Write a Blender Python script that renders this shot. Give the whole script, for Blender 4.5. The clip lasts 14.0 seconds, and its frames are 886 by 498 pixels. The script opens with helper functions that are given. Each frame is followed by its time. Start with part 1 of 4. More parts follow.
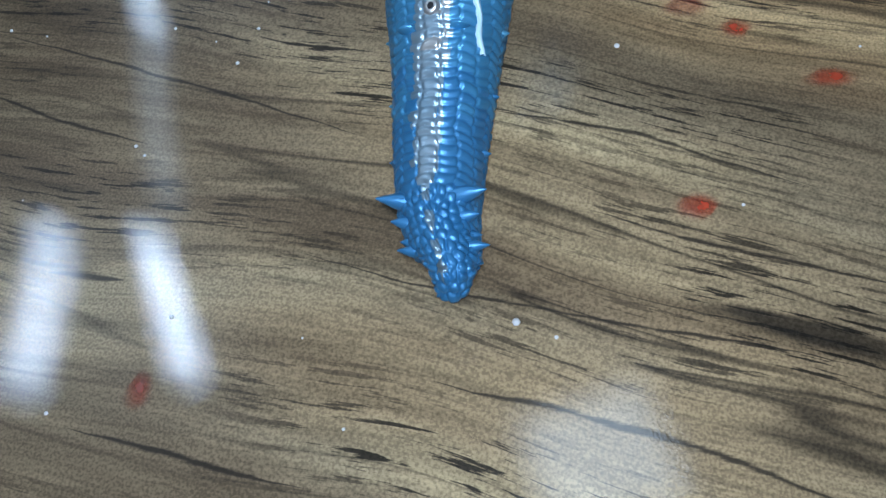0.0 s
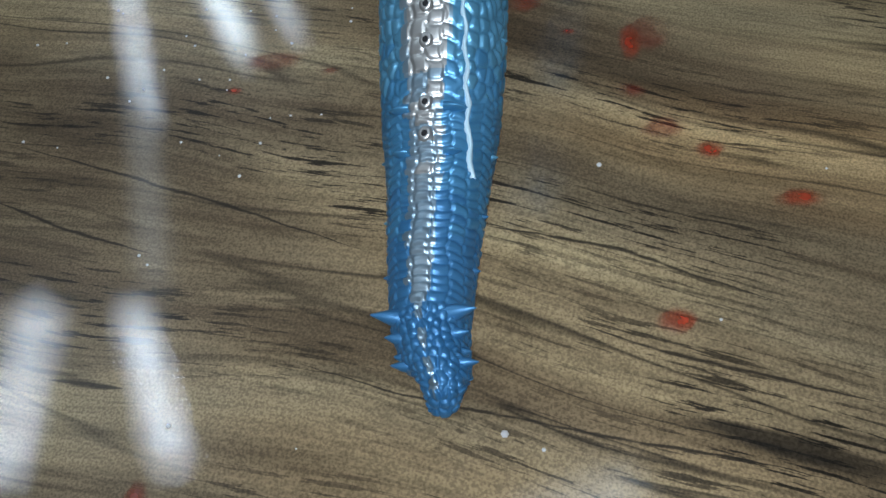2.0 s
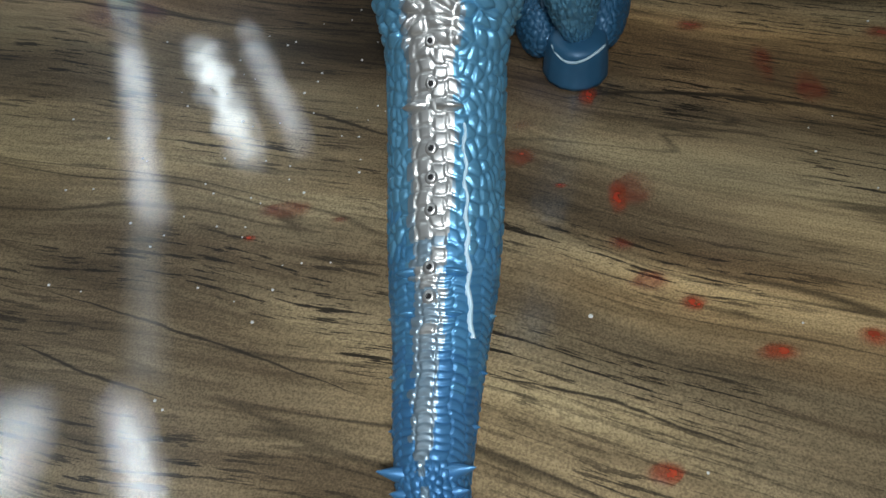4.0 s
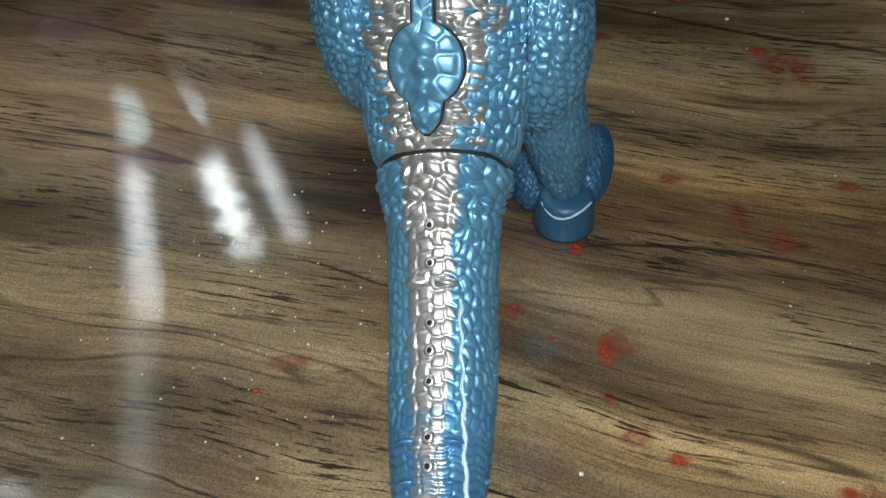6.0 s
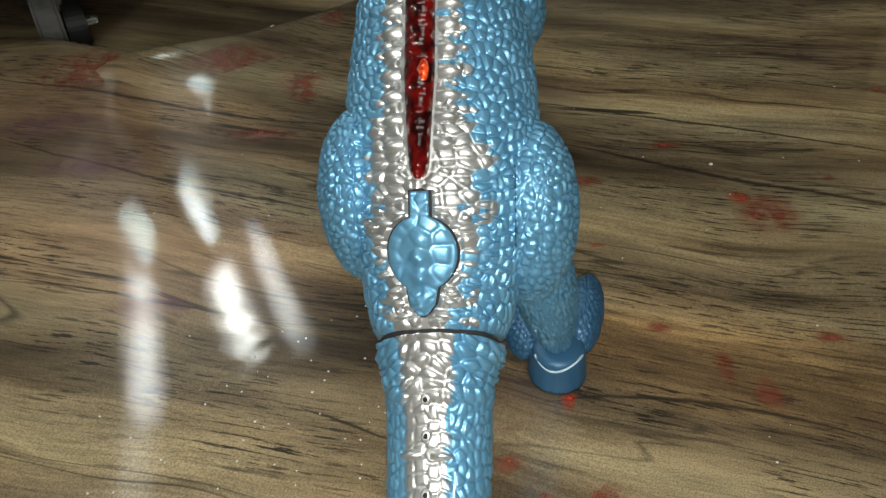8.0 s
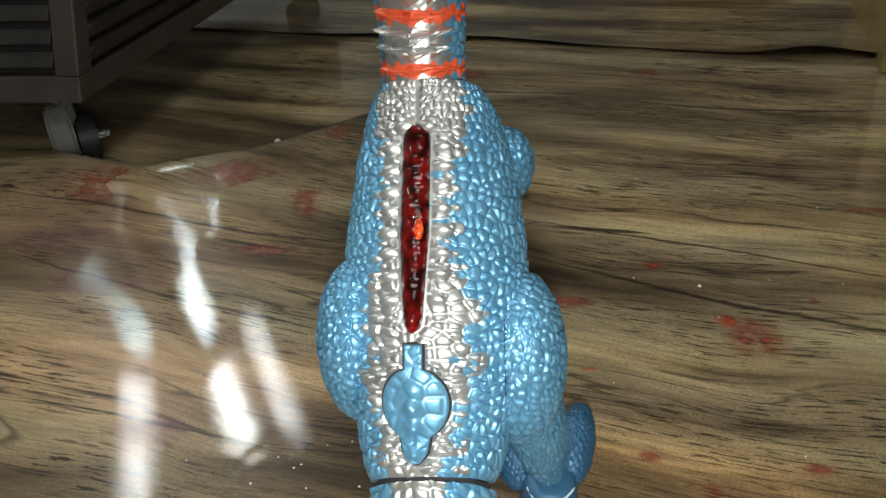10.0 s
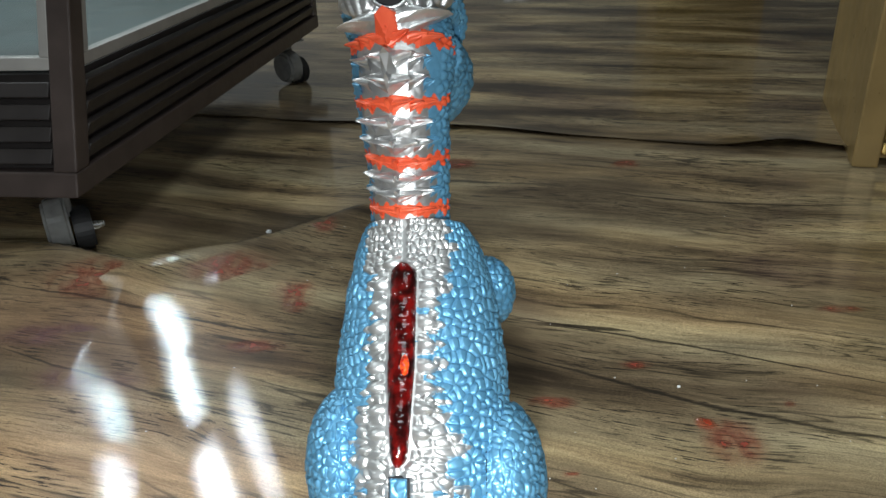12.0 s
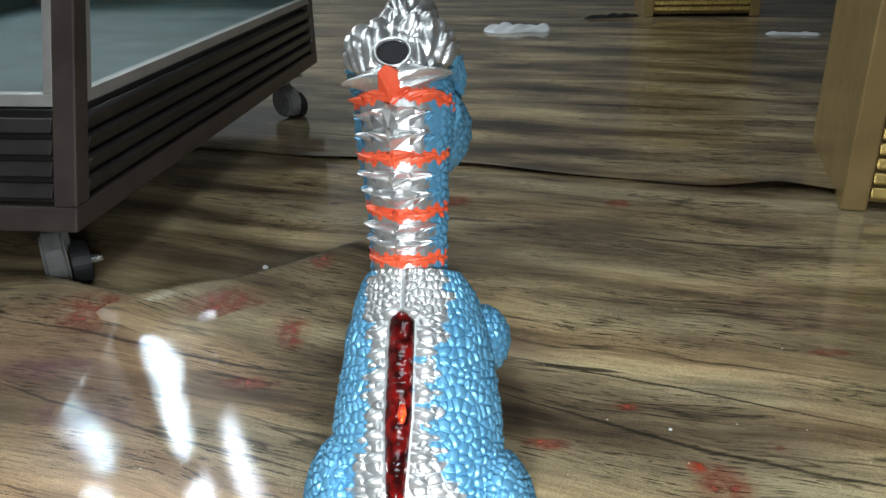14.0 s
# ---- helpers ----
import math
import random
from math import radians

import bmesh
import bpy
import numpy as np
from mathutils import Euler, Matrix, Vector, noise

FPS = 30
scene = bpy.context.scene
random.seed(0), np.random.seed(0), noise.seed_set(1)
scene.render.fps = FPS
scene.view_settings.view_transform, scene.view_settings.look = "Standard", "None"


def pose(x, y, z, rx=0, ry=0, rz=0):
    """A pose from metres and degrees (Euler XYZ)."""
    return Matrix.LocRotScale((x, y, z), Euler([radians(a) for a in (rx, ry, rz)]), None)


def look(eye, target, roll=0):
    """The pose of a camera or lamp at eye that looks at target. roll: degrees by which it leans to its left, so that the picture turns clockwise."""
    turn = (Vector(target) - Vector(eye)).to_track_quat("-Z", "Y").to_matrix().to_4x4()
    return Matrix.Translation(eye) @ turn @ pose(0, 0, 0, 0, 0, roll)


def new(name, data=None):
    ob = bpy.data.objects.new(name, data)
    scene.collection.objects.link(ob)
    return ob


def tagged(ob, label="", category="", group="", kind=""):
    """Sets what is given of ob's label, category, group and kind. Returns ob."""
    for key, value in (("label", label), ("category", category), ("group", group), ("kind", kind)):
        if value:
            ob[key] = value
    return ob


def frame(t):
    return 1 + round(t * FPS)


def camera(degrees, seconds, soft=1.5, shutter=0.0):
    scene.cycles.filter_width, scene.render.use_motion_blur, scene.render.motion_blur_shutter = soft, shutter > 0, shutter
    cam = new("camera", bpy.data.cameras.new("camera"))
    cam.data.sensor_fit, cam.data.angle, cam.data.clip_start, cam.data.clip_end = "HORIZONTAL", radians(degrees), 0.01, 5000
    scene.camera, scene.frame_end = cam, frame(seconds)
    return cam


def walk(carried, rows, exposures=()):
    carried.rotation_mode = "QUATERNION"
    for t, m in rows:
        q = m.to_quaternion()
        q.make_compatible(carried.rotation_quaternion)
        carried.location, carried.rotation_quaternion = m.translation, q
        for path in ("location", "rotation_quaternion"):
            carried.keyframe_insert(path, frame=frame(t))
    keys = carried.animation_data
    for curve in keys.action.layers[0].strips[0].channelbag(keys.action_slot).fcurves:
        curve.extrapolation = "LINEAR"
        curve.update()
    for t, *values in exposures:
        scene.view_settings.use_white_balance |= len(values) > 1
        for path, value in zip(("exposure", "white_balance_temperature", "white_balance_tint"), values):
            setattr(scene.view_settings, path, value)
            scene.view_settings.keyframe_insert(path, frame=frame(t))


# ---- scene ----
cam = camera(59.0, 14.0)
PATH = [
    (0, (0.031, 0.058, 0.265), (-0.162, 0.964, -1.508), -10.7),
    (0.5, (0.031, 0.059, 0.268), (-0.151, 1.009, -1.483), -9.6),
    (1, (0.031, 0.06, 0.272), (-0.132, 1.042, -1.463), -8.0),
    (1.5, (0.029, 0.062, 0.277), (-0.129, 1.095, -1.428), -7.3),
    (2, (0.031, 0.063, 0.283), (-0.132, 1.145, -1.391), -7.3),
    (2.2, (0.03, 0.06, 0.282), (-0.128, 1.173, -1.372), -7.1),
    (4.5, (0.03, 0.075, 0.332), (-0.121, 1.383, -1.172), -5.1),
    (5, (0.033, 0.077, 0.344), (-0.111, 1.431, -1.12), -5.0),
    (5.5, (0.032, 0.078, 0.354), (-0.102, 1.469, -1.077), -4.4),
    (6, (0.031, 0.082, 0.363), (-0.106, 1.516, -1.023), -4.3),
    (6.5, (0.033, 0.084, 0.377), (-0.11, 1.563, -0.961), -4.4),
    (7, (0.033, 0.088, 0.386), (-0.118, 1.599, -0.915), -4.4),
    (7.5, (0.036, 0.088, 0.4), (-0.107, 1.644, -0.848), -4.1),
    (8, (0.037, 0.09, 0.41), (-0.105, 1.678, -0.796), -4.0),
    (8.5, (0.037, 0.09, 0.42), (-0.1, 1.708, -0.749), -3.4),
    (9, (0.04, 0.092, 0.433), (-0.098, 1.74, -0.693), -2.9),
    (9.2, (0.04, 0.093, 0.435), (-0.105, 1.755, -0.669), -3.2),
    (11.3, (0.046, 0.092, 0.481), (-0.08, 1.862, -0.443), -3.1),
    (11.5, (0.046, 0.093, 0.485), (-0.079, 1.87, -0.424), -3.0),
    (12, (0.046, 0.09, 0.495), (-0.057, 1.88, -0.391), -2.5),
    (12.5, (0.044, 0.085, 0.508), (-0.039, 1.893, -0.343), -1.8),
    (13, (0.044, 0.085, 0.511), (-0.029, 1.899, -0.327), -1.5),
    (13.5, (0.044, 0.084, 0.511), (-0.029, 1.904, -0.317), -1.4),
    (14, (0.044, 0.084, 0.511), (-0.041, 1.907, -0.306), -1.5),
]
walk(cam, [(t, look(eye, target, roll)) for t, eye, target, roll in PATH],
     [(0, -0.84, 5300, 10), (2.2, -1.2, 6000, 10), (5, -0.98, 6650, 10), (9, -0.2, 7400, 10), (11.5, 0.22, 6700, 10), (14, 0.56, 6350, 10)])

# ---- light ----
world = bpy.data.worlds.new("world")
scene.world = world
world.use_nodes = True
world.node_tree.nodes["Background"].inputs[0].default_value = (0.6, 0.68, 0.8, 1)
world.node_tree.nodes["Background"].inputs[1].default_value = 0.05


CEIL = 2.7
LAMPS = [
    # x, y, length, width, turn, watts
    (-1.80, 3.95, 1.75, 0.095, 118, 22),
    (-2.21, 3.76, 2.24, 0.026, 111, 15),
    (-1.36, 3.76, 1.10, 0.020, 117, 5),
    (-1.68, 2.20, 1.00, 0.035, 107, 1.5),
    (-1.98, 1.26, 0.74, 0.034, 96, 10),
    (-1.44, 1.28, 0.72, 0.034, 116, 10),
    # added lamp, stands in for the torch's glare on the near vinyl
    (0.31, 0.70, 0.50, 0.42, 20, 6),
    # added fill panel behind the camera, no such lamp known
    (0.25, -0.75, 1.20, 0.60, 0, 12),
]
for lx, ly, ln, lw, turn, watts in LAMPS:
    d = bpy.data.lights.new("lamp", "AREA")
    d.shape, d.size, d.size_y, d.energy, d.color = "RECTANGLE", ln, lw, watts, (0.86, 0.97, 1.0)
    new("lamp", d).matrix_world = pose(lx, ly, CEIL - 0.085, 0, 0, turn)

# the small white torch of the filming phone
d = bpy.data.lights.new("torch", "AREA")
d.shape, d.size, d.energy, d.color = "DISK", 0.03, 2.5, (0.93, 0.98, 1.0)
d.spread = radians(125)
new("torch", d).matrix_world = look((0.045, -0.02, 0.45), (0.0, 0.38, 0.05))
# added fill lamp, tube-shaped, on the unseen wall behind the camera
d = bpy.data.lights.new("lamp", "AREA")
d.shape, d.size, d.size_y, d.energy, d.color = "RECTANGLE", 1.2, 0.12, 10, (0.86, 0.97, 1.0)
new("lamp", d).matrix_world = look((0.15, -2.17, 1.75), (0.1, 0.6, 0.2))


# ---- materials ----
def material(name, base, rough=0.5, metal=0.0, spec=0.5, coat=0.0):
    m = bpy.data.materials.new(name)
    m.use_nodes = True
    p = m.node_tree.nodes["Principled BSDF"]
    p.inputs["Base Color"].default_value = (*base, 1)
    p.inputs["Roughness"].default_value = rough
    p.inputs["Metallic"].default_value = metal
    p.inputs["Specular IOR Level"].default_value = spec
    p.inputs["Coat Weight"].default_value = coat
    p.inputs["Coat Roughness"].default_value = 0.08
    return m


class Nodes:
    """Short names for the nodes of one material."""

    def __init__(self, m):
        self.t = m.node_tree
        self.p = self.t.nodes["Principled BSDF"]
        self.co = self.t.nodes.new("ShaderNodeTexCoord").outputs["Object"]

    def link(self, a, b):
        self.t.links.new(a, b)

    def mapped(self, scale, turn=0.0, src=None):
        n = self.t.nodes.new("ShaderNodeMapping")
        n.vector_type = "POINT"
        n.inputs["Rotation"].default_value = (0, 0, radians(turn))
        n.inputs["Scale"].default_value = scale
        self.link(src or self.co, n.inputs[0])
        return n.outputs[0]

    def noise(self, scale, detail=3, src=None, rough=0.5, distort=0.0):
        n = self.t.nodes.new("ShaderNodeTexNoise")
        n.inputs["Scale"].default_value = scale
        n.inputs["Detail"].default_value = detail
        n.inputs["Roughness"].default_value = rough
        n.inputs["Distortion"].default_value = distort
        self.link(src or self.co, n.inputs["Vector"])
        return n.outputs[0]

    def voronoi(self, scale, src=None):
        n = self.t.nodes.new("ShaderNodeTexVoronoi")
        n.inputs["Scale"].default_value = scale
        self.link(src or self.co, n.inputs["Vector"])
        return n.outputs["Distance"]

    def ramp(self, src, *stops):
        n = self.t.nodes.new("ShaderNodeValToRGB")
        r = n.color_ramp
        while len(r.elements) < len(stops):
            r.elements.new(0.5)
        for e, (at, c) in zip(r.elements, stops):
            e.position = at
            e.color = (*c, 1) if isinstance(c, tuple) else (c, c, c, 1)
        self.link(src, n.inputs[0])
        return n.outputs[0]

    def mix(self, fac, a, b, kind="MIX"):
        n = self.t.nodes.new("ShaderNodeMix")
        n.data_type, n.blend_type = "RGBA", kind
        for v, k in ((fac, 0), (a, 6), (b, 7)):
            if isinstance(v, (int, float)):
                n.inputs[k].default_value = v
            elif isinstance(v, tuple):
                n.inputs[k].default_value = (*v, 1)
            else:
                self.link(v, n.inputs[k])
        return n.outputs[2]

    def bump(self, src, strength, dist=0.001, under=None):
        n = self.t.nodes.new("ShaderNodeBump")
        n.inputs["Strength"].default_value = strength
        n.inputs["Distance"].default_value = dist
        self.link(src, n.inputs["Height"])
        if under:
            self.link(under, n.inputs["Normal"])
        self.link(n.outputs[0], self.p.inputs["Normal"])
        return n.outputs[0]

    def math(self, op, a, b=0.0, c=0.0, clamp=False):
        n = self.t.nodes.new("ShaderNodeMath")
        n.operation, n.use_clamp = op, clamp
        for k, v in enumerate((a, b, c)):
            if isinstance(v, (int, float)):
                n.inputs[k].default_value = v
            else:
                self.link(v, n.inputs[k])
        return n.outputs[0]

    def base(self, c):
        self.link(c, self.p.inputs["Base Color"])

    def rough(self, src, lo, hi):
        n = self.t.nodes.new("ShaderNodeMapRange")
        n.inputs[3].default_value, n.inputs[4].default_value = lo, hi
        self.link(src, n.inputs[0])
        self.link(n.outputs[0], self.p.inputs["Roughness"])


# printed veins: first x, last x, then y by powers of x, and half the thickness in millimetres
VEINS = [
    (-0.215, -0.030, 0.232, -0.44, -0.40, 0.9), (-0.215, -0.125, 0.236, 0.06, 1.11, 0.9), (-0.056, 0.150, 0.178, -0.24, 0.25, 0.7),
    (0.000, 0.140, 0.142, -0.18, -0.86, 1.3), (0.018, 0.145, 0.263, -0.16, -0.95, 0.9), (0.058, 0.170, 0.234, -0.45, 0.72, 0.9),
    (-0.130, -0.040, 0.095, -0.20, -0.02, 1.0), (-0.155, -0.122, 0.165, -0.12, 0.0, 1.5), (-0.400, -0.115, 0.483, -0.41, -0.29, 1.6),
    (-0.105, -0.025, 0.409, -0.39, 0.0, 1.3), (0.060, 0.300, 0.438, 0.37, -1.54, 2.0), (-0.620, -0.100, 0.841, -0.12, 0.18, 2.4),
    (-0.540, -0.100, 0.648, -0.33, 0.07, 2.4), (0.020, 0.520, 0.933, -0.34, -0.07, 2.0), (0.020, 0.520, 0.873, -0.65, 0.43, 3.4),
    (0.200, 0.640, 1.431, -0.70, 0.57, 3.0),
]
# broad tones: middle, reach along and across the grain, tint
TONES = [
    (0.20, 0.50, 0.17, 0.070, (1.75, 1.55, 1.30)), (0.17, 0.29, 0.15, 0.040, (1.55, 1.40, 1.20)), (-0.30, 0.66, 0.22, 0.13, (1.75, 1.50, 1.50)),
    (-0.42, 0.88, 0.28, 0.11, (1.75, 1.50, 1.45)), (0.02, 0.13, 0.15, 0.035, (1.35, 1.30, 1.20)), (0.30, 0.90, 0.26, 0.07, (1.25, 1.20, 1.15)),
    # these two darken the vinyl, shade beside the toy painted as tone
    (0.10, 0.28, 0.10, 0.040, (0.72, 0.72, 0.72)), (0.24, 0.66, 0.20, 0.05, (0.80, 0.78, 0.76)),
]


def vinyl_material():
    m = material("wood_print_vinyl", (0.3, 0.2, 0.12), 0.25, 0, 0.55)
    n = Nodes(m)
    turned = n.mapped((1, 1, 1), 15)
    # slow bending of the grain
    bend = n.noise(2.2, 2, turned)
    add = n.t.nodes.new("ShaderNodeVectorMath")
    add.operation = "MULTIPLY_ADD"
    n.link(bend, add.inputs[0])
    add.inputs[1].default_value = (0.0, 0.10, 0.0)
    n.link(turned, add.inputs[2])
    g = add.outputs[0]
    bands = n.noise(1.0, 5, n.mapped((1.5, 10, 1), 0, g), 0.58, 0.3)
    col = n.ramp(bands, (0.34, (0.085, 0.064, 0.043)), (0.45, (0.250, 0.190, 0.117)), (0.54, (0.405, 0.322, 0.200)), (0.68, (0.60, 0.515, 0.33)))
    broad = n.noise(1.0, 3, n.mapped((2.4, 6.5, 1), 0, g), 0.5)
    col = n.mix(1.0, col, n.ramp(broad, (0.34, (0.58, 0.54, 0.52)), (0.48, (0.88, 0.84, 0.80)), (0.64, (1.42, 1.32, 1.15))), "MULTIPLY")
    grain = n.noise(1.0, 7, n.mapped((6, 110, 1), 0, g), 0.7, 0.3)
    col = n.mix(0.5, col, n.ramp(grain, (0.32, 0.30), (0.56, 1.0)), "MULTIPLY")
    hair = n.noise(1.0, 4, n.mapped((26, 520, 1), 0, g), 0.7)
    col = n.mix(0.36, col, n.ramp(hair, (0.36, 0.35), (0.58, 1.0)), "MULTIPLY")
    # long thin dark veins, in bundles
    vein = n.noise(1.0, 3, n.mapped((1.5, 17, 1), 0, g), 0.55, 0.5)
    line = n.ramp(vein, (0.472, 0.0), (0.487, 0.9), (0.497, 0.0))
    line2 = n.ramp(n.noise(1.0, 4, n.mapped((2.3, 34, 1), 0, g), 0.6, 0.5), (0.625, 0.0), (0.67, 0.85))
    zone = n.noise(1.0, 2, n.mapped((2.2, 7, 1), 0, g))
    veins = n.mix(1.0, n.mix(1.0, line, line2, "LIGHTEN"), n.ramp(zone, (0.40, 0.15), (0.56, 1.0)), "MULTIPLY")
    col = n.mix(veins, col, (0.020, 0.017, 0.013))
    # short pores and specks
    pores = n.ramp(n.noise(1.0, 4, n.mapped((26, 360, 1), 0, g), 0.65), (0.55, 0.0), (0.585, 0.95))
    spots = n.ramp(n.noise(1.0, 3, n.mapped((70, 150, 1), 0, g), 0.6, 0.5), (0.69, 0.0), (0.73, 0.85))
    zone2 = n.noise(1.0, 2, n.mapped((3.5, 12, 1), 0, g))
    fl = n.mix(1.0, n.mix(1.0, pores, spots, "LIGHTEN"), n.ramp(zone2, (0.41, 0.0), (0.56, 1.0)), "MULTIPLY")
    col = n.mix(fl, col, (0.018, 0.015, 0.012))
    fine = n.ramp(n.noise(950, 3), (0.38, 0.45), (0.60, 1.12))
    col = n.mix(0.7, col, fine, "MULTIPLY")
    # the longest veins, each with its own course
    xyz = n.t.nodes.new("ShaderNodeSeparateXYZ")
    n.link(n.co, xyz.inputs[0])
    wx = xyz.outputs[0]
    wob = n.math("MULTIPLY_ADD", n.noise(10, 3), 0.014, -0.007)
    wy = n.math("ADD", xyz.outputs[1], wob)
    torn = n.noise(1.0, 4, n.mapped((30, 420, 1), 15), 0.7)
    total = None
    for x0, x1, c0, c1, c2, thick in VEINS:
        course = n.math("MULTIPLY_ADD", wx, n.math("MULTIPLY_ADD", wx, c2, c1), c0)
        off = n.math("ABSOLUTE", n.math("SUBTRACT", wy, course))
        along = n.math("MULTIPLY_ADD", wx, 2 / (x1 - x0), -(x0 + x1) / (x1 - x0))
        taper = n.math("SUBTRACT", 1.0, n.math("MULTIPLY", along, along), clamp=True)
        wide = n.math("MULTIPLY", taper, thick * 0.0024)
        # dense at the middle, frayed towards the sides
        here = n.math("SUBTRACT", 1.0, n.math("DIVIDE", off, n.math("ADD", wide, 0.00001)), clamp=True)
        total = here if total is None else n.math("MAXIMUM", total, here)
    dens = n.math("SUBTRACT", n.math("MULTIPLY_ADD", total, 1.15, 0.0), n.math("MULTIPLY_ADD", torn, 1.5, -0.30))
    shown = n.math("MULTIPLY", n.math("MULTIPLY", dens, 2.0, clamp=True), 0.9)
    col = n.mix(shown, col, (0.022, 0.018, 0.014))
    # broad tones: tan heartwood and rosy streaks, with light and shade painted in
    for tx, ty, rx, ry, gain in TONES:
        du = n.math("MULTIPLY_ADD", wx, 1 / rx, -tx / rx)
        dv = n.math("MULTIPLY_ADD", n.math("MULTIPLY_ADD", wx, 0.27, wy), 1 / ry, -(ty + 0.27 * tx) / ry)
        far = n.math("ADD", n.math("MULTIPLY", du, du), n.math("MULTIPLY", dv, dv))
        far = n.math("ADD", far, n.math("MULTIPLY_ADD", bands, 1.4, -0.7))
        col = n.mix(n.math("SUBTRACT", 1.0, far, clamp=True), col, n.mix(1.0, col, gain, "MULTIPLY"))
    # pale and pinkish rubbed stains
    st = n.noise(3.1, 4)
    col = n.mix(n.ramp(st, (0.56, 0.0), (0.75, 0.35)), col, (0.22, 0.13, 0.105))
    n.base(col)
    n.rough(n.noise(14, 4), 0.008, 0.035)
    b = n.bump(n.noise(900, 3), 0.05, 0.0006)
    n.bump(n.noise(110, 4), 0.010, 0.0012, b)
    n.p.inputs["Coat Weight"].default_value = 0.4
    n.p.inputs["Coat Roughness"].default_value = 0.28
    return m


def pearl_material(name, c1, c2, metal, rough):
    m = material(name, c1, rough, metal, 0.5)
    n = Nodes(m)
    n.base(n.ramp(n.noise(45, 4), (0.3, c1), (0.7, c2)))
    n.rough(n.noise(160, 3), rough - 0.07, rough + 0.08)
    n.bump(n.noise(1500, 2), 0.10, 0.0004)
    return m


def plain_material(name, c, rough, metal=0.0, scale=30, vary=0.25, relief=0.08):
    m = material(name, c, rough, metal)
    n = Nodes(m)
    dark = tuple(v * (1 - vary) for v in c)
    n.base(n.ramp(n.noise(scale, 5), (0.3, dark), (0.7, c)))
    n.rough(n.noise(scale * 3, 3), max(0.02, rough - 0.08), rough + 0.1)
    n.bump(n.noise(scale * 12, 3), relief, 0.001)
    return m


VINYL = vinyl_material()
BLUE = pearl_material("blue_pearl_paint", (0.092, 0.272, 0.435), (0.130, 0.335, 0.505), 0.50, 0.38)
# darker copy of BLUE: shade at the tail tip put into colour
SHADED_BLUE = pearl_material("shaded_blue_pearl_paint", (0.045, 0.17, 0.36), (0.07, 0.22, 0.43), 0.40, 0.40)
SPRAY = pearl_material("silver_sprayed_blue_paint", (0.20, 0.31, 0.41), (0.36, 0.44, 0.50), 0.75, 0.36)
# step between BLUE and that painted shade
HALF_SHADED = pearl_material("half_shaded_blue_pearl_paint", (0.062, 0.22, 0.41), (0.092, 0.275, 0.48), 0.45, 0.40)
# darker than BLUE, for heels and toes
DEEP = pearl_material("darker_blue_plastic", (0.024, 0.095, 0.185), (0.036, 0.125, 0.23), 0.2, 0.42)
SILVER = pearl_material("silver_paint", (0.53, 0.535, 0.535), (0.69, 0.69, 0.69), 0.88, 0.33)
_n = Nodes(SILVER)
_n.bump(_n.noise(420, 2), 0.07, 0.001)
SATIN = pearl_material("satin_silver_paint", (0.41, 0.42, 0.42), (0.57, 0.575, 0.57), 0.82, 0.38)
ORANGE = pearl_material("orange_paint", (0.62, 0.07, 0.025), (0.75, 0.12, 0.05), 0.15, 0.35)
PALE = pearl_material("pale_blue_seam", (0.42, 0.60, 0.70), (0.52, 0.68, 0.78), 0.0, 0.3)
BLACK = plain_material("dark_gap", (0.012, 0.012, 0.014), 0.88)
RED = material("red_clear_plastic", (0.42, 0.008, 0.006), 0.08, 0, 0.6, 0.5)
_n = Nodes(RED)
_n.base(_n.ramp(_n.noise(140, 2), (0.42, (0.020, 0.0015, 0.0015)), (0.68, (0.20, 0.005, 0.004))))
_n.bump(_n.voronoi(260), 0.5, 0.002)
RED.node_tree.nodes["Principled BSDF"].inputs["Transmission Weight"].default_value = 0.35
LED = material("amber_led", (0.8, 0.07, 0.01), 0.15, 0, 0.6, 0.6)
_n = Nodes(LED)
_n.base(_n.ramp(_n.noise(420, 2), (0.38, (0.35, 0.012, 0.005)), (0.6, (0.9, 0.10, 0.015))))
_n.bump(_n.voronoi(500), 0.6, 0.002)
BROWN = plain_material("brown_coated_steel", (0.085, 0.064, 0.058), 0.35, 0.2, 18, 0.35)
SLAT = plain_material("dark_brown_slat", (0.040, 0.034, 0.033), 0.35, 0.1, 25, 0.3)
TRIM = plain_material("grey_trim", (0.42, 0.40, 0.38), 0.4, 0.3, 20, 0.2)
GOLD = plain_material("gold_beige_laminate", (0.42, 0.29, 0.12), 0.3, 0.35, 12, 0.25)
GOLDSLAT = plain_material("gold_slat", (0.62, 0.43, 0.13), 0.28, 0.6, 25, 0.25)
STEEL = plain_material("bright_steel", (0.62, 0.62, 0.6), 0.25, 0.9, 60, 0.25)
RUBBER = plain_material("black_rubber", (0.015, 0.015, 0.016), 0.55, 0, 60, 0.3)
WALL = plain_material("wall_paint", (0.27, 0.26, 0.25), 0.85, 0, 3, 0.12)
CEILING = plain_material("ceiling_paint", (0.30, 0.30, 0.30), 0.9, 0, 3, 0.08)
BAG = plain_material("white_plastic", (0.72, 0.73, 0.74), 0.35, 0, 15, 0.15)
HOOD = plain_material("grey_clear_plastic", (0.36, 0.36, 0.35), 0.2, 0, 40, 0.4)
HOOD.node_tree.nodes["Principled BSDF"].inputs["Transmission Weight"].default_value = 0.5
INSIDE = plain_material("teal_lining", (0.085, 0.135, 0.135), 0.5, 0, 5, 0.6)
GLASS = bpy.data.materials.new("cabinet_glass")
GLASS.use_nodes = True
_t = GLASS.node_tree
